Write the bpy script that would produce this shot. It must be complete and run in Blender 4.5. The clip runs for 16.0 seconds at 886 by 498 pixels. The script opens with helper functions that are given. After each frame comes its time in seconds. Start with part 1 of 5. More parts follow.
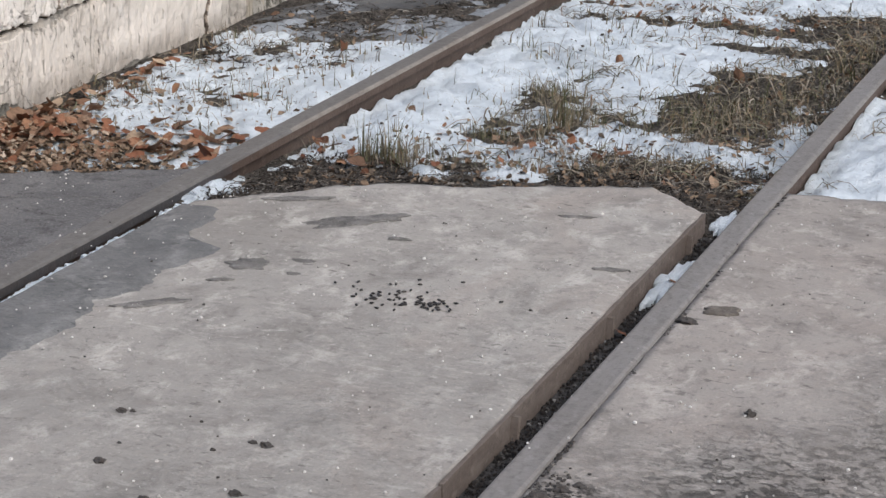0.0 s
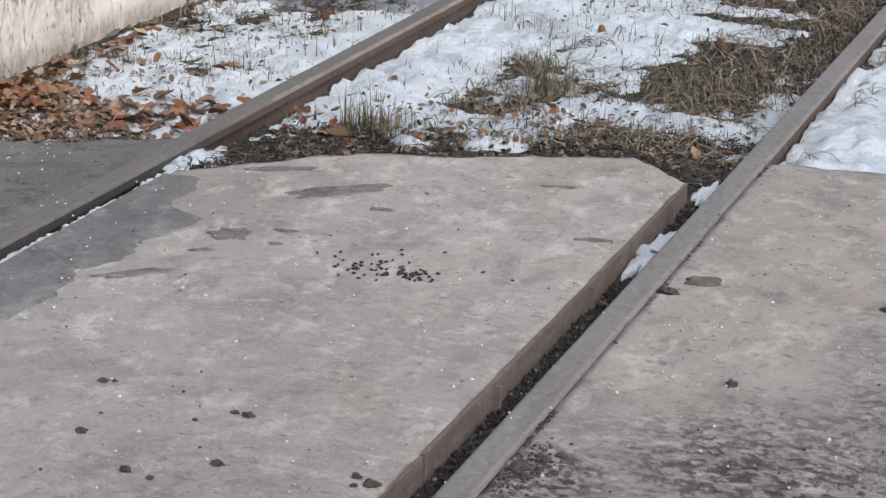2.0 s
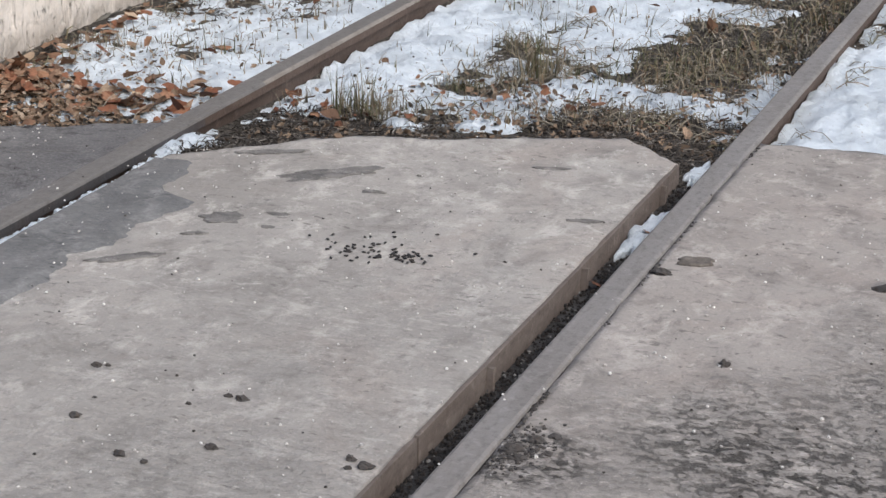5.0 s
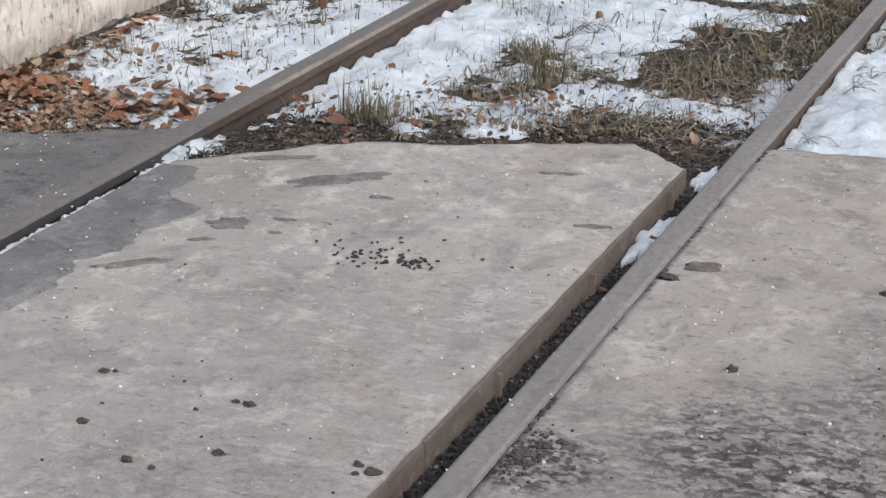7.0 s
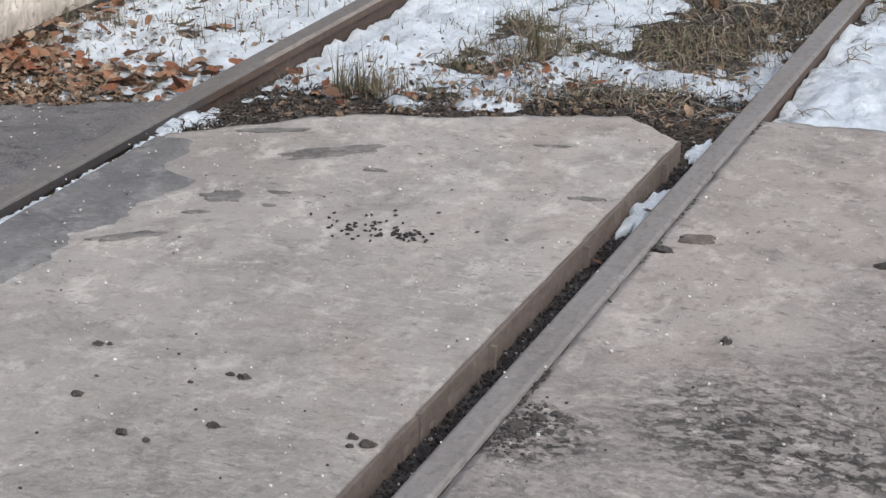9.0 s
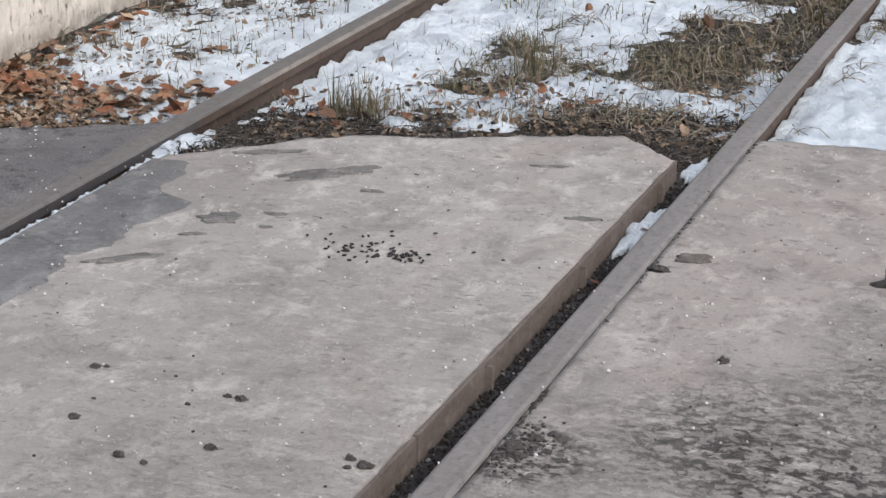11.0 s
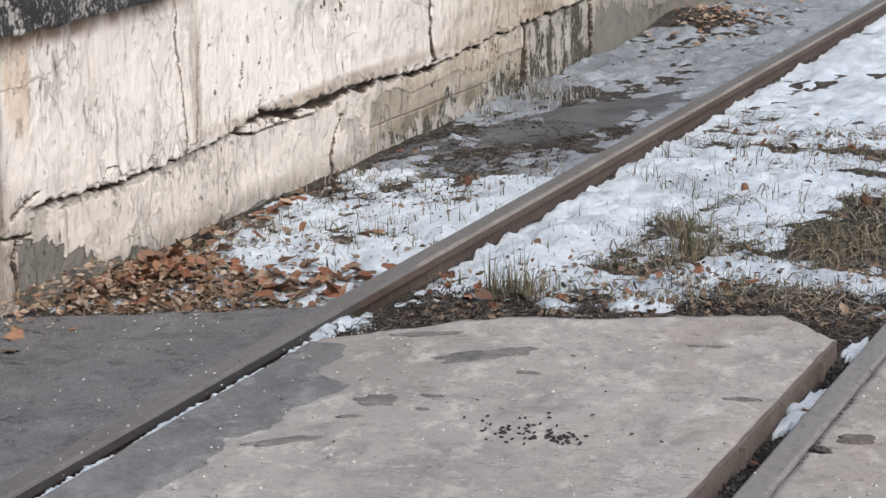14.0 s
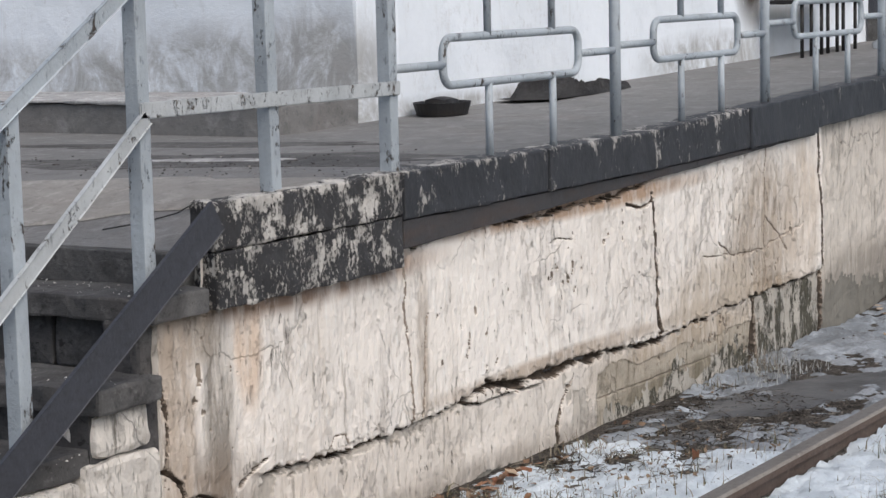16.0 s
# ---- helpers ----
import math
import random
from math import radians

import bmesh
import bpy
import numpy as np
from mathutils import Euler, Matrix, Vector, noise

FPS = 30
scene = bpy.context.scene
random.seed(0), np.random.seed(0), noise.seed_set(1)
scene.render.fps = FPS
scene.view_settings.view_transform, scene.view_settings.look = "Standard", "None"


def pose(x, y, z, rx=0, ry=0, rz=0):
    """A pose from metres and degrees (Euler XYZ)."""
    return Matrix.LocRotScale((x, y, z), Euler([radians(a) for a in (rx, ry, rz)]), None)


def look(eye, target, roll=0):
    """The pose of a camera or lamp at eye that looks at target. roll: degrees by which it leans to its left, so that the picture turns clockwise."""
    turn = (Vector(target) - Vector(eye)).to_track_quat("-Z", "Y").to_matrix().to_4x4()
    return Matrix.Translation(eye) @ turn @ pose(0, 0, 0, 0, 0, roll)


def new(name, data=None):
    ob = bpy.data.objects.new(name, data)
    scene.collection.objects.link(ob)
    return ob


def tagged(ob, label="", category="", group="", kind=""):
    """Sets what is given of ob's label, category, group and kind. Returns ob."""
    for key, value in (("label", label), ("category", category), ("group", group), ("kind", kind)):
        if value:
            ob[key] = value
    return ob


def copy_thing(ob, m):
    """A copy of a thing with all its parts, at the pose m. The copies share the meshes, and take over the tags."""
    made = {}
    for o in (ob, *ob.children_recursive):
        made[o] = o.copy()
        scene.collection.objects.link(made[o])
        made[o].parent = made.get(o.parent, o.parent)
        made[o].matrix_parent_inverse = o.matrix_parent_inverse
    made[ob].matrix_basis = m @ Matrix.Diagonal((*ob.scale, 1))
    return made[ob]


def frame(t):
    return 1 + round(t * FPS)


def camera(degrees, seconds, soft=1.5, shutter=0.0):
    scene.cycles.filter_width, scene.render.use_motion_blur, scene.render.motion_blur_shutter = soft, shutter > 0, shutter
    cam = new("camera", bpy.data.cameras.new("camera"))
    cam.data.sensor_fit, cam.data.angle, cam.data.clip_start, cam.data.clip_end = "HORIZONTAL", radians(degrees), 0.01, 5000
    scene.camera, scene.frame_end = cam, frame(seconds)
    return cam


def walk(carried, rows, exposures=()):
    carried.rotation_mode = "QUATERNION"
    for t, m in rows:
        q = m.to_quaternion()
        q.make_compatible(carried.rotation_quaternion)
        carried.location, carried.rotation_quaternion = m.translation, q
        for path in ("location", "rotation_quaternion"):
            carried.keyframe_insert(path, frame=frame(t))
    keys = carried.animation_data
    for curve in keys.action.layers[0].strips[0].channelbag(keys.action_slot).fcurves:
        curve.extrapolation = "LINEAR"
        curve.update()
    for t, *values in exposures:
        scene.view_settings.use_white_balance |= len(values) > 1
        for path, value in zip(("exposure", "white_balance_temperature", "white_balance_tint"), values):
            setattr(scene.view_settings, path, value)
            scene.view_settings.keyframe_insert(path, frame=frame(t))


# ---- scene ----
# The camera stands in one spot, held in the hand, and turns.
cam = camera(23.82, 16.0, soft=1.5)
EYE = (2.819, -5.559, 1.748)
TURNS = [  # seconds, yaw, pitch, roll
    (0.0, 21.796, -18.263, -1.259),
    (0.5, 21.672, -18.385, -1.254),
    (1.0, 21.229, -18.833, -1.379),
    (1.5, 21.259, -18.831, -1.290),
    (2.0, 21.341, -19.067, -1.439),
    (2.5, 21.513, -19.149, -1.414),
    (3.0, 21.341, -19.235, -1.420),
    (3.5, 20.847, -19.561, -1.446),
    (4.0, 20.514, -19.926, -1.520),
    (4.5, 20.947, -19.784, -1.284),
    (4.7, 20.991, -19.646, -1.164),
    (6.8, 21.128, -19.386, -1.148),
    (7.0, 21.176, -19.401, -1.008),
    (7.5, 20.982, -19.437, -0.924),
    (8.0, 20.958, -19.652, -1.160),
    (8.5, 21.349, -19.915, -0.999),
    (9.0, 21.017, -20.145, -1.026),
    (9.5, 20.792, -20.056, -0.992),
    (9.7, 21.003, -19.583, -0.896),
    (11.8, 20.735, -19.635, -0.716),
    (12.0, 20.769, -19.746, -0.795),
    (12.5, 21.086, -20.068, -0.815),
    (13.0, 21.171, -19.850, -0.551),
    (13.5, 22.832, -17.938, 0.081),
    (14.0, 24.779, -14.629, 0.877),
    (14.5, 26.502, -11.503, 1.305),
    (15.0, 28.766, -8.738, 1.482),
    (15.5, 29.921, -6.668, 1.489),
    (16.0, 30.944, -7.126, 1.408),
]
walk(cam, [(t, pose(*EYE, 90 + pitch, roll, yaw)) for t, yaw, pitch, roll in TURNS], exposures=[(0.0, 0.35), (4.0, 0.47), (13.5, 0.48), (14.0, 0.42), (14.5, 0.31), (15.0, 0.27), (15.5, 0.27), (16.0, 0.19)])

# ---- light: an overcast winter day ----
world = bpy.data.worlds.new("world")
scene.world = world
world.use_nodes = True
sky = world.node_tree.nodes.new("ShaderNodeTexSky")
sky.sky_type, sky.sun_disc = "NISHITA", False
sky.sun_elevation, sky.sun_rotation = radians(49), radians(117)
sky.air_density, sky.dust_density, sky.ozone_density = 1.0, 3.0, 1.0
backing = world.node_tree.nodes["Background"]
backing.inputs["Strength"].default_value = 0.10
world.node_tree.links.new(sky.outputs[0], backing.inputs[0])
sun_data = bpy.data.lights.new("sun", "SUN")
sun_data.energy, sun_data.angle, sun_data.color = 2.1, radians(60), (1.0, 0.955, 0.90)
sun = new("sun", sun_data)
sun.matrix_world = look((6.0, -3.1, 7.8), (0, 0, 0))


# ---- materials ----
class Nodes:
    """A small builder for procedural materials."""

    def __init__(self, name, rough=0.8, metal=0.0, spec=0.3):
        self.mat = bpy.data.materials.new(name)
        self.mat.use_nodes = True
        self.tree = self.mat.node_tree
        self.bsdf = self.tree.nodes["Principled BSDF"]
        self.bsdf.inputs["Roughness"].default_value = rough
        self.bsdf.inputs["Metallic"].default_value = metal
        self.bsdf.inputs["Specular IOR Level"].default_value = spec
        self.coord = self.tree.nodes.new("ShaderNodeTexCoord")

    def link(self, a, b):
        self.tree.links.new(a, b)

    def space(self, stretch=(1, 1, 1)):
        m = self.tree.nodes.new("ShaderNodeMapping")
        m.inputs["Scale"].default_value = stretch
        self.link(self.coord.outputs["Object"], m.inputs[0])
        return m.outputs[0]

    def noise(self, scale, detail=6, stretch=(1, 1, 1), low=0.4, high=0.6, rough=0.6, warp=0.0):
        """A noise, spread so that low to high becomes 0 to 1."""
        n = self.tree.nodes.new("ShaderNodeTexNoise")
        n.inputs["Scale"].default_value, n.inputs["Detail"].default_value = scale, detail
        n.inputs["Roughness"].default_value, n.inputs["Distortion"].default_value = rough, warp
        self.link(self.space(stretch), n.inputs["Vector"])
        return self.spread(n.outputs["Fac"], low, high)

    def cells(self, scale, stretch=(1, 1, 1), low=0.0, high=1.0, feature="F1"):
        n = self.tree.nodes.new("ShaderNodeTexVoronoi")
        n.feature = feature
        n.inputs["Scale"].default_value = scale
        self.link(self.space(stretch), n.inputs["Vector"])
        return self.spread(n.outputs["Distance"], low, high)

    def hairlines(self, scale, width, warp=0.35):
        """Thin wandering cracks."""
        w = self.tree.nodes.new("ShaderNodeTexNoise")
        w.inputs["Scale"].default_value, w.inputs["Detail"].default_value = 5.0, 6
        self.link(self.coord.outputs["Object"], w.inputs["Vector"])
        m = self.tree.nodes.new("ShaderNodeVectorMath")
        m.operation = "MULTIPLY_ADD"
        self.link(w.outputs["Color"], m.inputs[0])
        m.inputs[1].default_value = (warp, warp, warp)
        self.link(self.coord.outputs["Object"], m.inputs[2])
        v = self.tree.nodes.new("ShaderNodeTexVoronoi")
        v.feature = "DISTANCE_TO_EDGE"
        v.inputs["Scale"].default_value = scale
        self.link(m.outputs[0], v.inputs["Vector"])
        return self.spread(v.outputs["Distance"], width, width * 0.3)

    def spread(self, value, low, high):
        m = self.tree.nodes.new("ShaderNodeMapRange")
        m.clamp = True
        m.inputs[1].default_value, m.inputs[2].default_value = low, high
        self.link(value, m.inputs[0])
        return m.outputs[0]

    def axis(self, which, low, high):
        s = self.tree.nodes.new("ShaderNodeSeparateXYZ")
        self.link(self.coord.outputs["Object"], s.inputs[0])
        return self.spread(s.outputs[which], low, high)

    def spot(self, place, reach):
        """1 at a place, falling to 0 at the given reach along each axis."""
        m = self.tree.nodes.new("ShaderNodeMapping")
        m.inputs["Scale"].default_value = [1 / r for r in reach]
        m.inputs["Location"].default_value = [-p / r for p, r in zip(place, reach)]
        self.link(self.coord.outputs["Object"], m.inputs[0])
        g = self.tree.nodes.new("ShaderNodeTexGradient")
        g.gradient_type = "SPHERICAL"
        self.link(m.outputs[0], g.inputs[0])
        return g.outputs["Fac"]

    def math(self, op, a, b):
        m = self.tree.nodes.new("ShaderNodeMath")
        m.operation, m.use_clamp = op, True
        for slot, v in zip(m.inputs, (a, b)):
            if isinstance(v, (int, float)):
                slot.default_value = v
            else:
                self.link(v, slot)
        return m.outputs[0]

    def mix(self, fac, a, b, kind="MIX"):
        m = self.tree.nodes.new("ShaderNodeMix")
        m.data_type, m.blend_type = "RGBA", kind
        for slot, v in zip((m.inputs[0], m.inputs[6], m.inputs[7]), (fac, a, b)):
            if isinstance(v, (int, float)):
                slot.default_value = v
            elif isinstance(v, tuple):
                slot.default_value = (*v, 1)
            else:
                self.link(v, slot)
        return m.outputs[2]

    def ramp(self, value, stops):
        r = self.tree.nodes.new("ShaderNodeValToRGB")
        while len(r.color_ramp.elements) < len(stops):
            r.color_ramp.elements.new(0.5)
        for e, (p, c) in zip(r.color_ramp.elements, stops):
            e.position, e.color = p, (*c, 1)
        self.link(value, r.inputs[0])
        return r.outputs[0]

    def by_piece(self):
        g = self.tree.nodes.new("ShaderNodeNewGeometry")
        return g.outputs["Random Per Island"]

    def by_object(self):
        g = self.tree.nodes.new("ShaderNodeObjectInfo")
        return g.outputs["Random"]

    def done(self, colour, bumps=(), rough=None):
        if isinstance(colour, tuple):
            self.bsdf.inputs["Base Color"].default_value = (*colour, 1)
        else:
            self.link(colour, self.bsdf.inputs["Base Color"])
        last = None
        for height, metres in bumps:
            b = self.tree.nodes.new("ShaderNodeBump")
            b.inputs["Distance"].default_value = metres
            self.link(height, b.inputs["Height"])
            if last:
                self.link(last, b.inputs["Normal"])
            last = b.outputs[0]
        if last:
            self.link(last, self.bsdf.inputs["Normal"])
        if rough is not None:
            self.link(rough, self.bsdf.inputs["Roughness"])
        return self.mat


def make_concrete(name, base, light, dark, tint, soot=(), grime=1.0, spalled=0.0):
    """Worn concrete; soot: places (x, y, reach) where grime is trodden in and the face is spalled."""
    rough = []
    n = Nodes(name, 0.85, spec=0.25)
    c = n.mix(n.noise(2.2, 8, low=0.34, high=0.68, rough=0.62, warp=0.4), base, light)
    c = n.mix(n.math("MULTIPLY", n.noise(1.4, 5, low=0.52, high=0.64, warp=1.2), 0.35), c, (1.10 * base[0], 0.98 * base[1], 0.93 * base[2]))
    c = n.mix(n.math("MULTIPLY", n.noise(0.9, 6, low=0.46, high=0.64, warp=0.8), 0.8), c, tint)
    c = n.mix(n.math("MULTIPLY", n.noise(4.5, 9, (1, 1, 1), 0.5, 0.66, 0.72, 0.6), 0.7), c, dark)
    c = n.mix(n.math("MULTIPLY", n.noise(9, 10, (1, 0.7, 1), 0.52, 0.64, 0.75, 0.3), 0.85), c, tuple(1.25 * v for v in light))
    c = n.mix(n.math("MULTIPLY", n.noise(26, 8, (1, 0.8, 1), 0.54, 0.66, 0.75), 0.75), c, dark)
    for x, y, reach in soot:
        here = n.math("MULTIPLY", n.spread(n.spot((x, y, 0), (reach, reach, 1)), 0.0, 0.45), grime)
        c = n.mix(n.math("MULTIPLY", here, n.noise(12, 10, (0.8, 1.1, 1), 0.34, 0.74, 0.86, 0.2)), c, dark)
        c = n.mix(n.math("MULTIPLY", here, n.noise(40, 9, (0.55, 1.2, 3), 0.53, 0.66, 0.8)), c, tuple(0.8 * v for v in dark))
        c = n.mix(n.math("MULTIPLY", here, n.noise(24, 9, (0.7, 1.1, 3), 0.54, 0.65, 0.78)), c, tuple(1.2 * v for v in light))
        if spalled:
            pits = n.math("MULTIPLY", here, n.noise(40, 10, (0.75, 1, 2), 0.50, 0.68, 0.82))
            c = n.mix(n.math("MULTIPLY", pits, spalled), c, tuple(0.85 * v for v in dark))
            rough.append((pits, -0.008 * spalled))
    c = n.mix(n.math("MULTIPLY", n.noise(150, 4, low=0.5, high=0.7), 0.25), c, dark)
    c = n.mix(n.math("MULTIPLY", n.noise(80, 4, low=0.62, high=0.70), 0.45), c, tuple(1.3 * v for v in light))
    scuff = n.math("MULTIPLY", n.noise(15, 9, (0.6, 1.2, 1), 0.56, 0.66, 0.74, 0.3), n.noise(1.8, 4, low=0.50, high=0.62))
    c = n.mix(n.math("MULTIPLY", scuff, 0.75), c, tuple(1.35 * v for v in light))
    fleck = n.math("MULTIPLY", n.noise(34, 6, (0.6, 1.3, 1), 0.61, 0.65, 0.6), n.noise(3.0, 4, low=0.46, high=0.58))
    c = n.mix(n.math("MULTIPLY", fleck, 0.7), c, tuple(0.7 * v for v in dark))
    return n.done(c, [(n.noise(9, 8, low=0.2, high=0.8), 0.006), (n.noise(70, 8, low=0.2, high=0.8), 0.002)] + rough)


def make_asphalt(name, base, light):
    n = Nodes(name, 0.85, spec=0.25)
    c = n.mix(n.noise(3, 8, low=0.3, high=0.7, warp=0.4), base, light)
    c = n.mix(n.math("MULTIPLY", n.noise(110, 5, low=0.5, high=0.68), 0.5), c, tuple(1.7 * v for v in light))
    c = n.mix(n.math("MULTIPLY", n.noise(16, 9, (1, 1, 1), 0.53, 0.63, 0.75), 0.7), c, tuple(0.5 * v for v in base))
    c = n.mix(n.math("MULTIPLY", n.noise(6, 9, low=0.55, high=0.65, rough=0.7), 0.5), c, tuple(1.35 * v for v in light))
    return n.done(c, [(n.cells(110, low=0, high=0.6), 0.003), (n.noise(14, 8, low=0.2, high=0.8), 0.008)])


def make_steel(name, steel, rust, part_rust, rough, metal=0.3):
    n = Nodes(name, rough, metal, 0.4)
    f = n.noise(9, 9, (1, 0.25, 1), 0.5 - part_rust * 0.3, 0.75 - part_rust * 0.3, 0.7)
    c = n.mix(f, steel, rust)
    c = n.mix(n.math("MULTIPLY", n.noise(60, 6, (1, 0.5, 1), 0.5, 0.7), 0.5), c, tuple(0.5 * v for v in rust))
    c = n.mix(n.math("MULTIPLY", n.noise(26, 6, low=0.58, high=0.7), 0.35), c, tuple(min(1.0, 1.8 * v) for v in steel))
    return n.done(c, [(n.noise(90, 6, low=0.2, high=0.8), 0.0012), (n.noise(14, 5, low=0.2, high=0.8), 0.003)])


def make_whitewash(name, white, stain, dirt, dark, streaky=0.45, marks=()):
    """Many coats of lime wash: streaks that run down, flakes and scratches; marks: stains (place, reach, colour)."""
    n = Nodes(name, 0.9, spec=0.2)
    c = n.mix(n.math("MULTIPLY", n.noise(1.1, 6, (1, 1, 0.4), 0.52, 0.70, 0.6, 0.4), 0.3), white, stain)
    c = n.mix(n.math("MULTIPLY", n.noise(9, 9, (1, 1, 0.09), 0.54, 0.72, 0.66), streaky), c, stain)
    c = n.mix(n.math("MULTIPLY", n.noise(36, 7, (1, 1, 0.13), 0.55, 0.66, 0.72), streaky), c, dirt)
    c = n.mix(n.math("MULTIPLY", n.noise(48, 7, (1, 1, 0.16), 0.56, 0.64, 0.72), 0.5), c, tuple(min(0.92, 1.15 * v) for v in white))
    c = n.mix(n.math("MULTIPLY", n.noise(3.0, 9, (1, 1, 0.5), 0.58, 0.68, 0.72, 0.5), 0.25), c, dirt)
    region = n.noise(2.1, 4, (1, 1, 0.7), 0.42, 0.58)
    stroke = n.noise(42, 8, (1, 1, 0.30), 0.60, 0.64, 0.74, 0.3)
    c = n.mix(n.math("MULTIPLY", n.math("MULTIPLY", stroke, region), 0.8), c, dark)
    hair = n.math("MULTIPLY", n.hairlines(2.3, 0.007, 0.2), n.noise(1.6, 3, low=0.52, high=0.58))
    c = n.mix(n.math("MULTIPLY", hair, 0.45), c, dark)
    stroke = n.math("MAXIMUM", stroke, hair)
    chip = n.math("MULTIPLY", n.noise(17, 9, (1, 1, 0.5), 0.53, 0.56, 0.72, 0.2), n.noise(1.7, 4, (1, 1, 0.8), 0.5, 0.6))
    c = n.mix(n.math("MULTIPLY", chip, 0.25), c, dirt)
    drip = n.math("MULTIPLY", n.noise(30, 6, (1, 1, 0.05), 0.60, 0.66, 0.6), n.noise(2.4, 4, (1, 1, 0.5), 0.46, 0.60))
    c = n.mix(n.math("MULTIPLY", drip, 0.55), c, dirt)
    for place, reach, colour in marks:
        f = n.math("MULTIPLY", n.spread(n.spot(place, reach), 0.0, 0.45), n.noise(14, 9, (1, 1, 0.2), 0.27, 0.54, 0.74))
        c = n.mix(n.math("MULTIPLY", f, 0.85), c, colour)
    return n.done(c, [(n.noise(25, 8, (1, 1, 0.3), 0.2, 0.8, 0.72), 0.007), (chip, -0.004), (stroke, -0.003), (n.noise(110, 6, low=0.2, high=0.8), 0.002)])


def make_peeling(name, paint, under, low, high, scale=9, stretch=(1, 1, 0.5), rough=0.6, rim=None):
    """Paint that has come off in flakes and shows what lies under it; rim: heights between which it is worn more and more."""
    n = Nodes(name, rough, spec=0.3)
    raw = n.math("ADD", n.math("MULTIPLY", n.noise(scale, 6, stretch, 0.0, 1.0, 0.6, 0.4), 0.5), n.math("MULTIPLY", n.noise(scale * 6, 8, stretch, 0.0, 1.0, 0.75), 0.5))
    if rim:
        raw = n.math("ADD", raw, n.math("MULTIPLY", n.axis(2, *rim), 0.055))
    bare = n.spread(raw, low, high)
    coat = n.mix(n.noise(5, 6, low=0.3, high=0.7), paint, tuple(0.7 * v for v in paint))
    coat = n.mix(n.math("MULTIPLY", n.noise(40, 7, (1, 1, 0.5), 0.52, 0.7), 0.35), coat, tuple(0.5 * (v + 0.12) for v in paint))
    below = n.mix(n.noise(20, 8, (1, 1, 0.4), 0.35, 0.65), under, tuple(0.6 * v for v in under))
    c = n.mix(bare, coat, below)
    c = n.mix(n.math("MULTIPLY", n.noise(55, 7, (1, 1, 0.4), 0.6, 0.68), 0.6), c, tuple(0.3 * v for v in paint))
    return n.done(c, [(bare, -0.003), (n.noise(60, 6, low=0.2, high=0.8), 0.002)])


CONCRETE = make_concrete("worn_concrete", (0.300, 0.284, 0.265), (0.395, 0.378, 0.356), (0.180, 0.170, 0.160), (0.250, 0.237, 0.222), ((1.05, -2.15, 0.7), (1.1, -1.45, 0.45), (1.2, -2.6, 0.6)), 0.42, 0.12)
CONCRETE_R = make_concrete("worn_concrete_stained", (0.325, 0.300, 0.278), (0.375, 0.350, 0.327), (0.165, 0.154, 0.146), (0.285, 0.263, 0.244), ((2.0, -2.35, 0.95), (2.45, -1.1, 0.5), (1.66, -2.0, 0.16), (2.2, -1.7, 0.45)), 0.88, 0.20)
CONCRETE_DARK = make_concrete("sooty_concrete", (0.082, 0.081, 0.082), (0.125, 0.123, 0.122), (0.035, 0.034, 0.035), (0.06, 0.059, 0.059))
PLATFORM = make_concrete("platform_screed", (0.178, 0.178, 0.179), (0.205, 0.204, 0.204), (0.125, 0.125, 0.125), (0.155, 0.155, 0.155))
GRITTY = make_concrete("gritty_dirt", (0.088, 0.087, 0.088), (0.135, 0.133, 0.132), (0.04, 0.039, 0.04), (0.065, 0.064, 0.065), ((-1.95, 1.0, 2.0),), 0.6, 0.2)
PLATFORM_PALE = make_concrete("platform_pale_screed", (0.262, 0.252, 0.238), (0.295, 0.284, 0.27), (0.19, 0.182, 0.173), (0.235, 0.225, 0.213))
ASPHALT = make_asphalt("old_asphalt", (0.108, 0.107, 0.11), (0.155, 0.153, 0.155))
ASPHALT_DARK = make_asphalt("dark_asphalt", (0.092, 0.091, 0.094), (0.135, 0.133, 0.136))
TAR = make_concrete("asphalt_lap", (0.172, 0.174, 0.176), (0.235, 0.235, 0.233), (0.095, 0.097, 0.10), (0.138, 0.140, 0.143), ((0.2, -0.8, 0.9), (0.2, -1.9, 0.9)), 0.40, 0.12)
SPOT = make_concrete("dark_spot", (0.205, 0.197, 0.19), (0.265, 0.255, 0.246), (0.12, 0.115, 0.11), (0.165, 0.159, 0.153), ((0.5, -0.8, 2.0),), 0.8, 0.3)
RAIL_TOP = make_steel("rail_worn_steel", (0.225, 0.213, 0.205), (0.18, 0.166, 0.156), 0.2, 0.6, 0.1)
RAIL_SIDE = make_steel("rail_rusty_side", (0.112, 0.083, 0.069), (0.078, 0.054, 0.043), 0.6, 0.85, 0.0)
RAIL_EDGE = make_steel("rail_polished_edge", (0.27, 0.248, 0.222), (0.17, 0.145, 0.127), 0.3, 0.5, 0.1)
ANGLE = make_steel("rusty_edge_angle", (0.158, 0.134, 0.12), (0.105, 0.083, 0.071), 0.5, 0.8, 0.0)
STEEL_DARK = make_steel("painted_dark_steel", (0.046, 0.049, 0.06), (0.04, 0.042, 0.05), 0.1, 0.55, 0.0)
CHANNEL = make_steel("weathered_channel", (0.048, 0.047, 0.05), (0.07, 0.052, 0.045), 0.15, 0.7, 0.0)
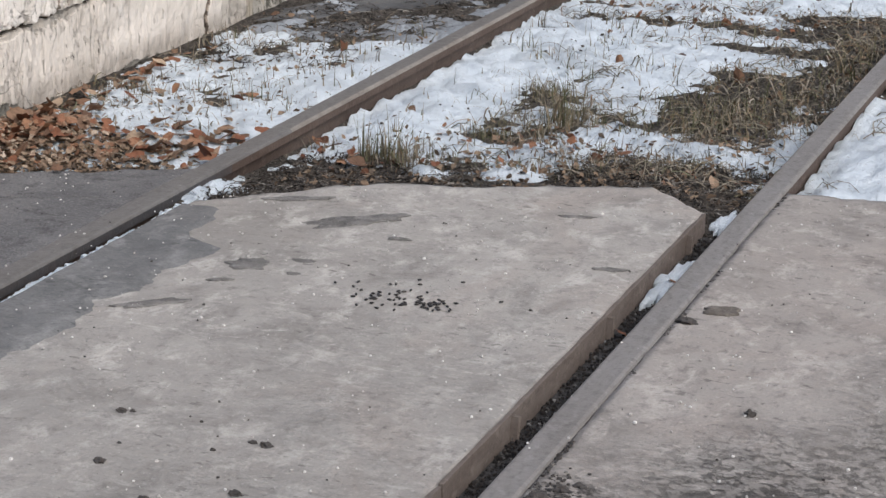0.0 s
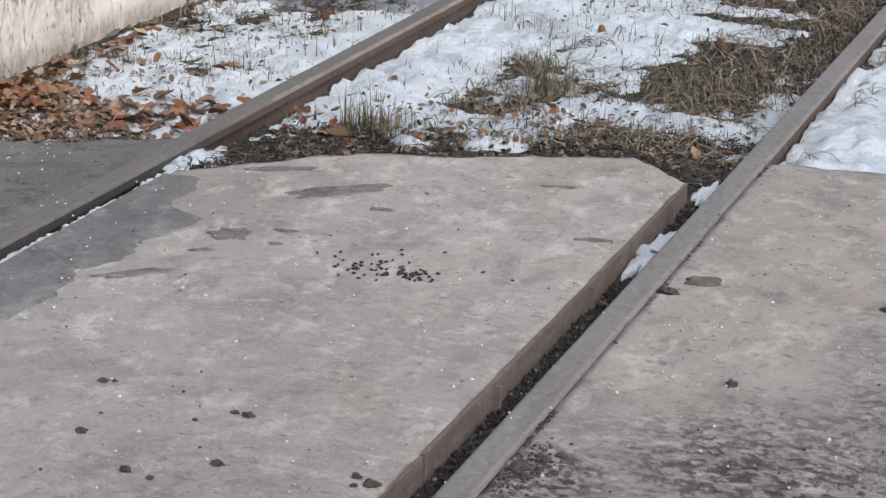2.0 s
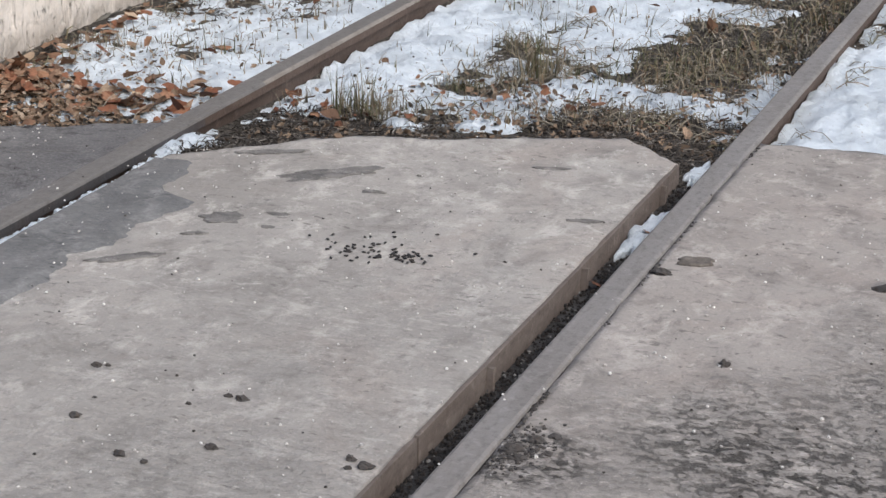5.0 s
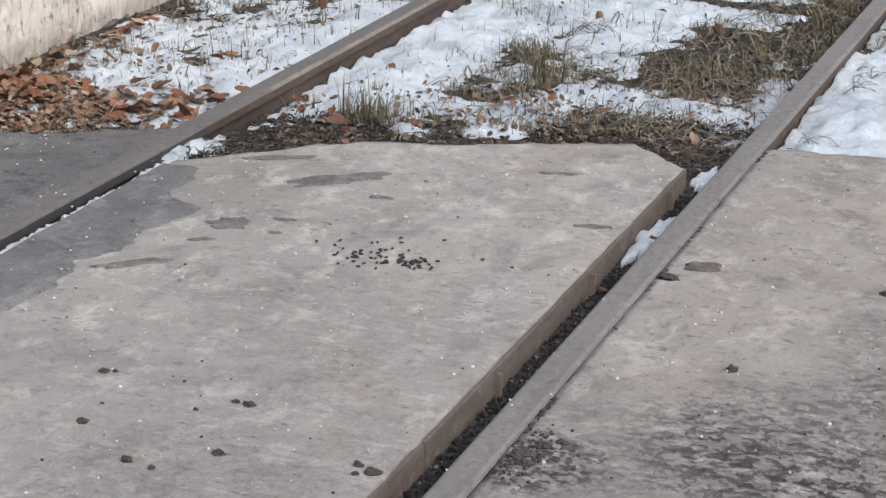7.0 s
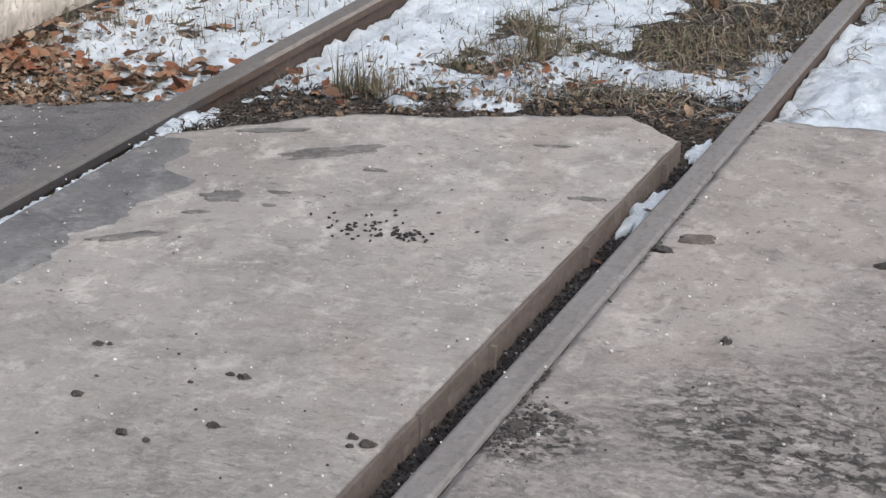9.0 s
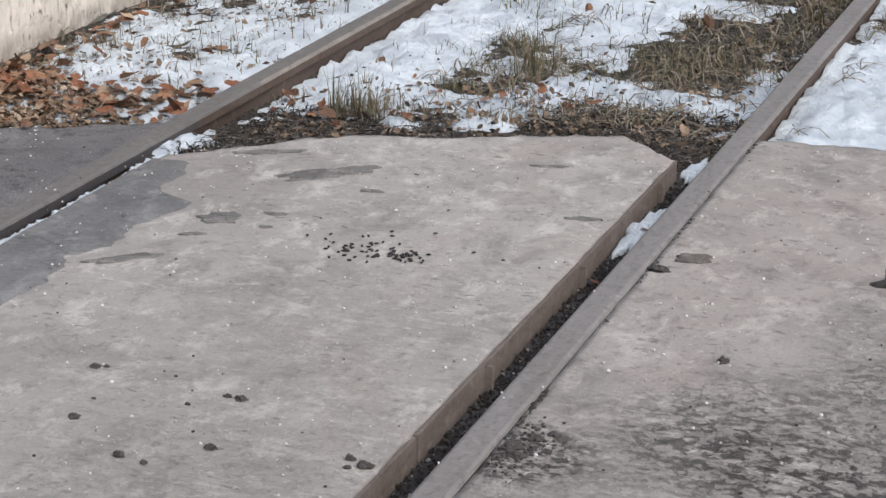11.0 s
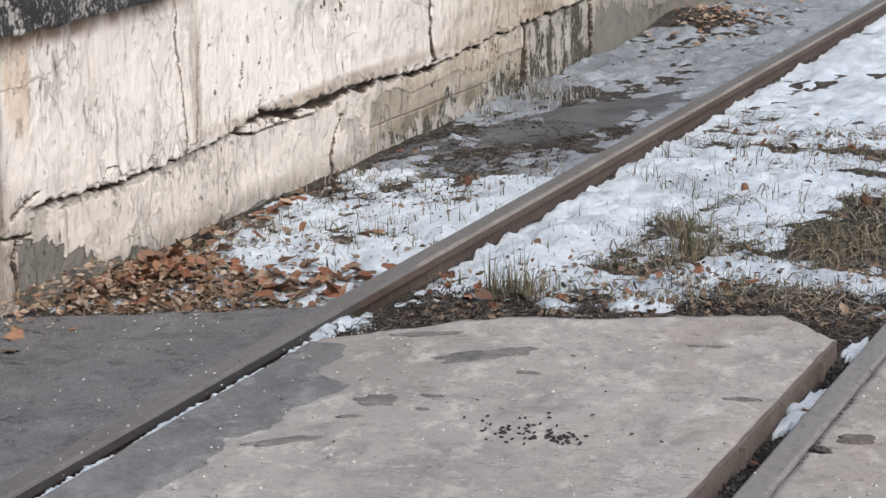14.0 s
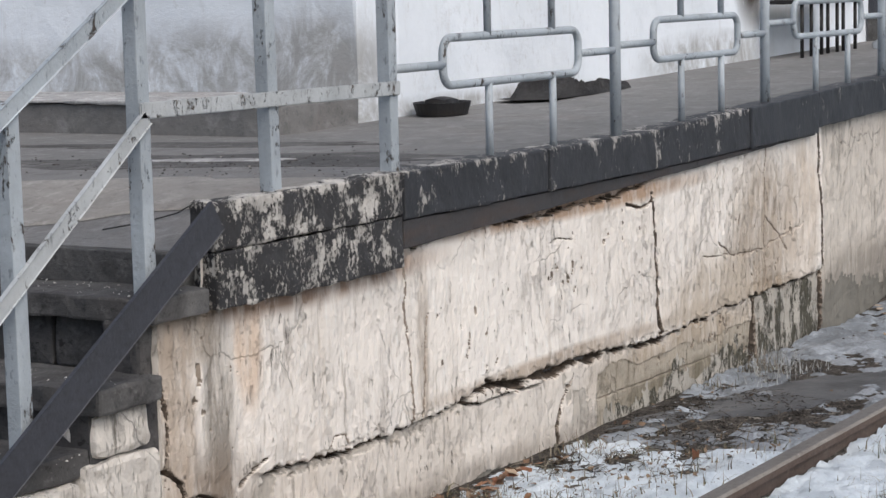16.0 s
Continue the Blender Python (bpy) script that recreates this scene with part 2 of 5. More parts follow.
# Riser blocks under the treads: recess shade put into the dark colour; mortar too.
RISER = make_concrete("masonry_with_recess_shade", (0.06, 0.059, 0.061), (0.10, 0.098, 0.098), (0.025, 0.025, 0.026), (0.045, 0.044, 0.045))
RAIL_DULL = make_steel("rail_dull_steel", (0.152, 0.145, 0.14), (0.122, 0.113, 0.106), 0.2, 0.6, 0.1)
HOLLOW = make_concrete("dirt_in_hollow", (0.12, 0.107, 0.096), (0.17, 0.153, 0.138), (0.06, 0.053, 0.047), (0.09, 0.08, 0.07))
WHITEWASH = make_whitewash("whitewashed_plaster", (0.87, 0.82, 0.765), (0.64, 0.575, 0.505), (0.42, 0.37, 0.315), (0.13, 0.11, 0.09), 0.42, (
    ((-1.03, -0.51, 0.50), (0.3, 0.09, 0.6), (0.24, 0.215, 0.185)), ((-1.03, -0.36, 0.65), (0.3, 0.08, 0.25), (0.72, 0.57, 0.45)), ((-1.03, 0.0, 0.80), (0.3, 0.9, 0.08), (0.30, 0.19, 0.13)),
    ((-1.03, 0.67, 0.45), (0.3, 0.05, 0.4), (0.47, 0.41, 0.35)), ((-1.03, 1.9, 0.87), (0.3, 1.4, 0.06), (0.42, 0.27, 0.17)), ((-1.03, 3.8, 0.5), (0.3, 0.5, 0.5), (0.40, 0.33, 0.26)), ((-1.03, 1.7, 0.27), (0.3, 1.2, 0.05), (0.42, 0.34, 0.27)), ((-1.03, 3.5, 0.27), (0.3, 1.0, 0.07), (0.36, 0.29, 0.22)), ((-1.03, 3.2, 0.3), (0.3, 0.6, 0.25), (0.55, 0.48, 0.40)),
    ((-1.03, -0.62, 0.12), (0.3, 0.40, 0.30), (0.27, 0.215, 0.17)), ((-1.03, -0.66, 0.72), (0.3, 0.20, 0.12), (0.36, 0.31, 0.26)), ((-1.03, -0.72, 0.5), (0.3, 0.12, 0.5), (0.50, 0.41, 0.33)), ((-1.03, 4.3, 0.6), (0.3, 0.3, 0.5), (0.58, 0.50, 0.42))))
WHITEWASH_LOW = make_whitewash("whitewash_over_footing", (0.75, 0.695, 0.635), (0.54, 0.475, 0.41), (0.34, 0.30, 0.26), (0.10, 0.085, 0.07), 0.5, (
    ((-1.03, 3.0, 0.1), (0.3, 1.2, 0.2), (0.40, 0.33, 0.25)), ((-1.03, 1.0, -0.13), (0.3, 3.0, 0.16), (0.36, 0.32, 0.28)), ((-1.03, 3.2, -0.03), (0.3, 1.3, 0.15), (0.18, 0.165, 0.12)), ((-1.03, -0.6, 0.0), (0.3, 0.45, 0.3), (0.24, 0.195, 0.155)), ((-1.03, 1.9, 0.90), (0.3, 1.6, 0.06), (0.38, 0.25, 0.17))))
WHITEWASH_OLD = make_whitewash("streaked_old_whitewash", (0.64, 0.59, 0.53), (0.41, 0.365, 0.315), (0.27, 0.245, 0.21), (0.12, 0.105, 0.09), 0.75, (((-1.03, 5.2, 0.1), (0.3, 1.0, 0.30), (0.30, 0.27, 0.235)), ((-1.03, 6.5, 0.0), (0.3, 2.2, 0.45), (0.30, 0.275, 0.245)), ((-1.03, 9.5, 0.1), (0.3, 3.5, 0.6), (0.32, 0.30, 0.27))))
BLOCK = make_whitewash("flaking_block", (0.70, 0.66, 0.61), (0.42, 0.38, 0.34), (0.17, 0.155, 0.135), (0.04, 0.036, 0.032), 0.8)


def plaster_material():
    """Smooth lime-washed plaster with cloudy damp stains."""
    n = Nodes("lime_washed_building", 0.9, spec=0.2)
    c = n.mix(n.noise(1.2, 7, low=0.45, high=0.7, warp=0.4), (0.79, 0.845, 0.91), (0.70, 0.755, 0.82))
    for place, reach in (((-3.5, 2.85, 1.32), (1.3, 0.5, 0.33)), ((-4.9, 2.85, 1.28), (1.5, 0.5, 0.26)), ((-2.95, 2.85, 1.35), (0.40, 0.4, 0.42)), ((-2.72, 4.0, 1.12), (0.4, 2.4, 0.10)), ((-2.72, 7.0, 1.25), (0.4, 1.2, 0.2))):
        f = n.math("MULTIPLY", n.spread(n.spot(place, reach), 0.0, 0.5), n.noise(5, 10, (1, 1, 0.8), 0.36, 0.58, 0.76, 0.5))
        c = n.mix(n.math("MULTIPLY", f, 0.8), c, (0.30, 0.30, 0.296))
    soot = n.math("MULTIPLY", n.spread(n.spot((-2.72, 7.72, 1.85), (0.5, 0.36, 0.50)), 0.0, 0.5), n.noise(4, 6, low=0.2, high=0.45))
    c = n.mix(soot, c, (0.07, 0.06, 0.052))
    peel = n.math("MULTIPLY", n.noise(16, 9, (1, 1, 1), 0.55, 0.58, 0.72), n.noise(1.5, 4, low=0.45, high=0.6))
    c = n.mix(n.math("MULTIPLY", peel, 0.15), c, (0.50, 0.51, 0.515))
    c = n.mix(n.math("MULTIPLY", n.noise(22, 8, (1, 1, 0.5), 0.6, 0.7, 0.72), 0.35), c, (0.35, 0.345, 0.34))
    c = n.mix(n.math("MULTIPLY", n.noise(10, 8, (1, 1, 0.2), 0.56, 0.7, 0.72), 0.25), c, (0.42, 0.42, 0.42))
    return n.done(c, [(n.noise(12, 8, low=0.2, high=0.8), 0.003), (peel, -0.0008), (n.noise(90, 5, low=0.2, high=0.8), 0.001)])


BUILDING = plaster_material()
FROST = make_concrete("thin_frost", (0.30, 0.30, 0.305), (0.44, 0.445, 0.455), (0.19, 0.188, 0.187), (0.26, 0.26, 0.262))
KERB_BARE = make_peeling("black_paint_mostly_flaked", (0.045, 0.045, 0.048), (0.55, 0.53, 0.50), 0.508, 0.545, 11, (1, 1, 0.75), 0.7, (1.09, 1.125))
KERB = make_peeling("black_painted_kerb", (0.042, 0.045, 0.052), (0.52, 0.50, 0.48), 0.57, 0.60, 9, (1, 1, 0.5), 0.6, (1.085, 1.12))
PAINT = make_peeling("pale_blue_grey_paint", (0.42, 0.47, 0.515), (0.10, 0.085, 0.075), 0.575, 0.60, 16, (1, 1, 0.4), 0.5)
PAINT_OLD = make_peeling("pale_paint_flaking", (0.49, 0.52, 0.54), (0.13, 0.11, 0.095), 0.565, 0.595, 22, (1, 1, 0.6), 0.6)
KERB_PLATE = make_peeling("black_painted_kerb_smooth", (0.042, 0.046, 0.054), (0.40, 0.39, 0.38), 0.60, 0.63, 9, (1, 1, 0.5), 0.55, (1.16, 1.22))
RUST_BROWN = make_steel("brown_painted_door", (0.20, 0.10, 0.06), (0.13, 0.07, 0.045), 0.2, 0.6, 0.0)
BLACK_IRON = make_steel("black_iron", (0.02, 0.02, 0.022), (0.03, 0.026, 0.024), 0.1, 0.6, 0.2)
CLOTH = make_asphalt("black_sacking", (0.022, 0.022, 0.024), (0.05, 0.049, 0.05))
WET = Nodes("wet_dark_ice", 0.6, spec=0.2)
WET = WET.done(WET.mix(WET.noise(5, 8, low=0.35, high=0.65), (0.06, 0.062, 0.066), (0.115, 0.119, 0.125)), [(WET.noise(14, 6, low=0.2, high=0.8), 0.004)])


def soil_material():
    n = Nodes("gritty_soil", 0.95, spec=0.15)
    c = n.mix(n.noise(6, 8, low=0.35, high=0.65), (0.056, 0.051, 0.047), (0.11, 0.10, 0.09))
    c = n.mix(n.noise(70, 6, low=0.5, high=0.7), c, (0.20, 0.175, 0.15))
    c = n.mix(n.noise(45, 6, low=0.52, high=0.66), c, (0.028, 0.025, 0.023))
    return n.done(c, [(n.noise(30, 8, low=0.2, high=0.8), 0.03), (n.cells(90, low=0, high=0.7), 0.008)])


def snow_material():
    n = Nodes("old_snow", 0.6, spec=0.3)
    c = n.mix(n.noise(8, 8, low=0.4, high=0.7), (0.69, 0.762, 0.828), (0.50, 0.567, 0.635))
    c = n.mix(n.math("MULTIPLY", n.noise(2.6, 8, low=0.5, high=0.64, rough=0.65), 0.5), c, (0.36, 0.405, 0.45))
    c = n.mix(n.math("MULTIPLY", n.noise(60, 6, low=0.62, high=0.7), 0.55), c, (0.26, 0.25, 0.24))
    return n.done(c, [(n.noise(40, 8, low=0.2, high=0.8), 0.010), (n.noise(200, 4, low=0.2, high=0.8), 0.003)])


def plain_by_piece(name, stops, rough=0.85, per_object=False):
    n = Nodes(name, rough, spec=0.2)
    c = n.ramp(n.by_object() if per_object else n.by_piece(), stops)
    c = n.mix(n.math("MULTIPLY", n.noise(120, 5, low=0.45, high=0.7), 0.5), c, (0.06, 0.04, 0.028))
    return n.done(c, [(n.noise(150, 4, low=0.2, high=0.8), 0.001)])


SOIL, SNOW = soil_material(), snow_material()
SLUSH = make_concrete("grey_slush", (0.205, 0.228, 0.255), (0.30, 0.33, 0.365), (0.10, 0.107, 0.116), (0.155, 0.169, 0.186))
LEAF_STOPS = [(0.0, (0.15, 0.06, 0.035)), (0.2, (0.23, 0.10, 0.058)), (0.4, (0.30, 0.17, 0.105)), (0.55, (0.10, 0.058, 0.04)), (0.8, (0.24, 0.15, 0.10)), (1.0, (0.40, 0.31, 0.225))]
LEAF = plain_by_piece("dead_leaf", LEAF_STOPS, 0.7)
LEAF_ONE = plain_by_piece("dead_leaf_single", [(0.0, (0.11, 0.05, 0.032)), (0.35, (0.20, 0.09, 0.05)), (0.6, (0.27, 0.15, 0.09)), (0.8, (0.09, 0.055, 0.04)), (1.0, (0.34, 0.225, 0.15))], 0.7, True)
LEAF_DULL = plain_by_piece("rotting_leaf", [(0.0, (0.10, 0.068, 0.045)), (0.4, (0.19, 0.135, 0.095)), (0.7, (0.28, 0.21, 0.15)), (1.0, (0.06, 0.045, 0.035))], 0.85)
LEAF_PALE = plain_by_piece("bleached_leaf", [(0.0, (0.12, 0.075, 0.05)), (0.3, (0.24, 0.165, 0.115)), (0.6, (0.35, 0.27, 0.20)), (0.85, (0.44, 0.37, 0.30)), (1.0, (0.26, 0.115, 0.06))], 0.85)
GRASS = plain_by_piece("winter_grass", [(0.0, (0.06, 0.072, 0.038)), (0.3, (0.11, 0.12, 0.062)), (0.5, (0.20, 0.175, 0.115)), (0.8, (0.28, 0.23, 0.16)), (1.0, (0.16, 0.125, 0.085))], 0.8)
STRAW = plain_by_piece("dry_grass", [(0.0, (0.085, 0.078, 0.060)), (0.35, (0.165, 0.147, 0.116)), (0.6, (0.25, 0.218, 0.172)), (0.78, (0.34, 0.31, 0.26)), (0.88, (0.12, 0.128, 0.075)), (1.0, (0.21, 0.12, 0.07))], 0.85)
FROSTED = plain_by_piece("frosted_grass", [(0.0, (0.30, 0.31, 0.31)), (0.6, (0.48, 0.50, 0.51)), (1.0, (0.16, 0.15, 0.12))], 0.8)
MULCH = plain_by_piece("dark_mulch", [(0.0, (0.022, 0.021, 0.02)), (0.6, (0.055, 0.05, 0.046)), (0.88, (0.12, 0.108, 0.095)), (1.0, (0.27, 0.255, 0.235))], 0.9)
GRIT = plain_by_piece("pale_grit", [(0.0, (0.75, 0.74, 0.72)), (0.6, (0.6, 0.58, 0.56)), (1.0, (0.45, 0.42, 0.40))], 0.6)
STONE = plain_by_piece("dark_gravel", [(0.0, (0.03, 0.03, 0.032)), (0.7, (0.07, 0.066, 0.064)), (0.9, (0.16, 0.15, 0.14)), (1.0, (0.34, 0.33, 0.32))], 0.8)
CINDER = plain_by_piece("black_cinder", [(0.0, (0.012, 0.012, 0.013)), (0.8, (0.03, 0.029, 0.03)), (0.95, (0.10, 0.10, 0.10)), (1.0, (0.3, 0.3, 0.3))], 0.7)
SEED = plain_by_piece("black_seed", [(0.0, (0.018, 0.018, 0.02)), (1.0, (0.05, 0.048, 0.048))], 0.5, True)


# ---- builders ----
def mesh_of(name, verts, faces, materials, smooth=False, index=None):
    me = bpy.data.meshes.new(name)
    me.from_pydata([tuple(float(c) for c in v) for v in verts], [], faces)
    for m in materials if isinstance(materials, (list, tuple)) else [materials]:
        me.materials.append(m)
    if smooth:
        me.polygons.foreach_set("use_smooth", [True] * len(me.polygons))
    if index is not None:
        me.polygons.foreach_set("material_index", index)
    me.update()
    return me


def as_mesh(name, bm, materials, smooth=False):
    me = bpy.data.meshes.new(name)
    bmesh.ops.recalc_face_normals(bm, faces=bm.faces)
    bm.to_mesh(me)
    bm.free()
    for m in materials if isinstance(materials, (list, tuple)) else [materials]:
        me.materials.append(m)
    if smooth:
        me.polygons.foreach_set("use_smooth", [True] * len(me.polygons))
    return me


def part(name, shape, material, parent, label=""):
    """Links a bmesh or a mesh as one part under a thing or a part."""
    me = shape if isinstance(shape, bpy.types.Mesh) else as_mesh(name, shape, material)
    ob = new(name, me)
    ob.parent = parent
    return tagged(ob, label)


def thing(name, shape=None, material=None, label="", category="", group="", kind=""):
    me = shape if shape is None or isinstance(shape, bpy.types.Mesh) else as_mesh(name, shape, material)
    return tagged(new(name, me), label, category, group, kind)


def box(lo, hi, bevel=0.004):
    bm = bmesh.new()
    bmesh.ops.create_cube(bm, size=1)
    for v in bm.verts:
        v.co = Vector([lo[k] + (v.co[k] + 0.5) * (hi[k] - lo[k]) for k in range(3)])
    if bevel:
        bmesh.ops.bevel(bm, geom=bm.edges[:], offset=bevel, segments=2, affect="EDGES", profile=0.6)
    return bm


def rough_box(lo, hi, step=0.03, amp=0.006, bevel=0.01, seed=0.0):
    """A block with worn, uneven faces and edges."""
    bm = box(lo, hi, bevel)
    for k in range(3):
        count = int((hi[k] - lo[k]) / step)
        for i in range(1, count):
            co, no = [0, 0, 0], [0, 0, 0]
            co[k], no[k] = lo[k] + (hi[k] - lo[k]) * i / count, 1
            bmesh.ops.bisect_plane(bm, geom=bm.verts[:] + bm.edges[:] + bm.faces[:], plane_co=co, plane_no=no)
    bm.normal_update()
    shift = [(v, v.normal * amp * noise.fractal(v.co * 9 + Vector((seed, 0, 0)), 0.8, 2.0, 4)) for v in bm.verts]
    for v, d in shift:
        v.co += d
    return bm


def tube(points, radius, sides=10, closed=False):
    """A round pipe along points."""
    bm = bmesh.new()
    pts = [Vector(p) for p in points]
    rings, count = [], len(pts)
    for i, p in enumerate(pts):
        a = pts[(i - 1) % count] if closed or i else p
        b = pts[(i + 1) % count] if closed or i < count - 1 else p
        d = (b - a).normalized()
        u = d.cross(Vector((1, 0, 0)) if abs(d.x) < 0.9 else Vector((0, 0, 1))).normalized()
        w = d.cross(u)
        rings.append([bm.verts.new(p + radius * (math.cos(k * math.tau / sides) * u + math.sin(k * math.tau / sides) * w)) for k in range(sides)])
    for i in range(count if closed else count - 1):
        r, s = rings[i], rings[(i + 1) % count]
        for k in range(sides):
            bm.faces.new((r[k], r[(k + 1) % sides], s[(k + 1) % sides], s[k]))
    if not closed:
        bm.faces.new(rings[0])
        bm.faces.new(rings[-1])
    for f in bm.faces:
        f.smooth = True
    return bm


def bar(a, b, width, depth, bevel=0.003):
    """A straight bar of rectangular section from a to b in a plane of constant x; width in that plane."""
    a, b = Vector(a), Vector(b)
    d = (b - a).normalized()
    side, out = Vector((1, 0, 0)).cross(d), Vector((1, 0, 0))
    bm = bmesh.new()
    bmesh.ops.create_cube(bm, size=1)
    for v in bm.verts:
        p, q, r = v.co
        v.co = (a if p < 0 else b) + side * q * width + out * r * depth
    bmesh.ops.bevel(bm, geom=bm.edges[:], offset=bevel, segments=2, affect="EDGES")
    return bm


def fbm(x, y, z=0.0, octaves=4, scale=1.0):
    return noise.fractal(Vector((x * scale, y * scale, z)), 0.9, 2.0, octaves)


def blob_patch(cx, cy, rx, ry, z0, thick, turn=0.0, seed=0.0, ragged=0.35, points=44):
    """A low patch with a ragged outline."""
    verts, faces = [], []
    for ring, (s, h) in enumerate(((1.0, -0.001), (0.985, thick * 0.7), (0.86, thick), (0.45, thick))):
        for i in range(points):
            a = i * math.tau / points
            r = 1 + ragged * fbm(math.cos(a) * 1.5 + seed, math.sin(a) * 1.5, 0.3, 5)
            x, y = rx * r * s * math.cos(a), ry * r * s * math.sin(a)
            verts.append((cx + x * math.cos(turn) - y * math.sin(turn), cy + x * math.sin(turn) + y * math.cos(turn), z0 + h))
    for ring in range(3):
        for i in range(points):
            j = (i + 1) % points
            faces.append((ring * points + i, ring * points + j, (ring + 1) * points + j, (ring + 1) * points + i))
    faces.append(tuple(range(3 * points, 4 * points)))
    return verts, faces


def grid(xs, ys, height):
    verts = [(x, y, height(x, y)) for y in ys for x in xs]
    w = len(xs)
    faces = [(j * w + i, j * w + i + 1, (j + 1) * w + i + 1, (j + 1) * w + i) for j in range(len(ys) - 1) for i in range(w - 1)]
    return verts, faces


def steps(*spans):
    """Coordinates from spans (start, end, step)."""
    out = []
    for a, b, s in spans:
        out += list(np.arange(a, b - 1e-6, s))
    return [float(v) for v in out] + [float(spans[-1][1])]


# ---- ground, snow and track bed ----
def slab_edge(x):
    """Where the middle slab ends, along the track."""
    return float(np.interp(x, [0.0, 0.14, 0.34, 0.50, 0.69, 0.99, 1.23, 1.44], [-0.52, -0.43, -0.25, -0.115, -0.05, 0.08, 0.185, 0.0])) + 0.012 * fbm(x, 0.0, 3.0, 4, 6)


def asphalt_edge(x):
    return float(np.interp(x, [-1.1, -0.6, -0.44, -0.16, -0.05], [-0.75, -0.49, -0.40, -0.22, -0.16])) + 0.04 * fbm(x, 0.0, 7.0, 4, 5)


def bump_at(x, y, cx, cy, rx, ry):
    return math.exp(-(((x - cx) / rx) ** 2) - ((y - cy) / ry) ** 2)


def bed(x, y):
    """The height of the bare ground."""
    n = 0.012 * fbm(x, y, 1.0, 5, 3)
    if x < -0.0375:
        return (-0.075 if y > asphalt_edge(max(x, -1.1)) else -0.10) + n + 0.09 * bump_at(x, y, -0.95, 5.9, 0.35, 0.5)
    if x < 1.56:
        d = y - slab_edge(min(max(x, 0.0), 1.44))
        return -0.155 if d < -0.06 else -0.115 + (0.06 + 0.022 * max(0.0, 1 - x / 0.4)) * math.exp(-max(d - 0.15, 0.0) / 0.35) + n
    return -0.09 + n


PATCHES = [  # snow lies where these add up: x, y, reach in x and y, amount
    (1.22, 1.72, 0.36, 0.46, -1.15), (1.05, 1.35, 0.16, 0.22, -0.8), (1.02, 2.62, 0.32, 0.10, -1.0), (1.10, 2.10, 0.30, 0.13, -1.0), (1.38, 2.65, 0.14, 0.55, -1.0),
    (0.62, 2.97, 0.40, 0.07, -0.9), (1.30, 3.22, 0.30, 0.35, -0.9), (0.66, 1.10, 0.13, 0.13, -0.7), (0.44, 1.48, 0.12, 0.08, -0.6), (0.50, 0.88, 0.14, 0.05, -0.65),
    (1.12, 0.94, 0.26, 0.085, 1.25), (1.40, 1.30, 0.07, 0.22, 0.9), (0.64, 0.64, 0.19, 0.15, 0.95), (0.74, 0.36, 0.10, 0.035, 1.1), (0.46, 0.27, 0.07, 0.04, 1.1),
    (0.03, -0.30, 0.07, 0.18, 1.6), (0.22, 0.08, 0.22, 0.24, -0.9), (1.25, 0.45, 0.25, 0.25, -0.8), (0.55, 2.25, 0.60, 0.30, 0.4), (0.12, 1.30, 0.22, 0.70, 0.5), (0.20, 0.62, 0.16, 0.14, 0.6),
]


def snow_depth(x, y):
    n = 0.65 * fbm(x, y, 5.0, 5, 3.2) + 0.58 * fbm(x, y, 2.0, 4, 11) + 0.20 * fbm(x, y, 8.0, 2, 40)
    if x < -0.0375:
        a = 0.50 - 1.3 * math.exp(-max(y - asphalt_edge(x), 0.0) / 0.22) - float(np.interp(y, [2.0, 3.1], [0.75, 0.1])) * math.exp(-(x + 1.03) / 0.13)
        a += 0.6 * bump_at(x, y, -0.18, 1.0, 0.18, 0.9) - 0.9 * bump_at(x, y, -0.58, 3.3, 0.34, 0.75) - 0.6 * bump_at(x, y, -0.5, 2.5, 0.5, 0.3) - 0.45 * bump_at(x, y, -0.60, 2.0, 0.20, 0.65) - 1.4 * bump_at(x, y, -0.9, 5.9, 0.3, 0.45)
    elif x < 1.56:
        d = y - slab_edge(min(max(x, 0.0), 1.44))
        a = 0.46 - 1.7 * math.exp(-max(d, 0.0) / 0.40)
        for cx, cy, rx, ry, amount in PATCHES:
            a += amount * bump_at(x, y, cx, cy, rx, ry)
    else:
        a = 0.9 - 1.4 * bump_at(x, y, 1.98, 0.45, 0.22, 0.22) - 0.5 * math.exp(-max(x - 1.62, 0) / 0.05)
    return min(0.055, 0.034 * (a + n))


def surface(x, y):
    return bed(x, y) + max(0.0, snow_depth(x, y))


gx = steps((-600, -60, 90), (-60, -4, 7), (-4, -1.2, 0.4), (-1.2, 2.6, 0.035), (2.6, 6, 0.4), (6, 60, 9), (60, 600, 90))
gy = steps((-300, -30, 45), (-30, -3, 3), (-3, -0.6, 0.3), (-0.6, 6.0, 0.035), (6, 14, 0.15), (14, 40, 2), (40, 900, 86))
thing("ground", mesh_of("ground", *grid(gx, gy, bed), SOIL, True), label="gritty dark soil along the railway track", category="ground", kind="structure")

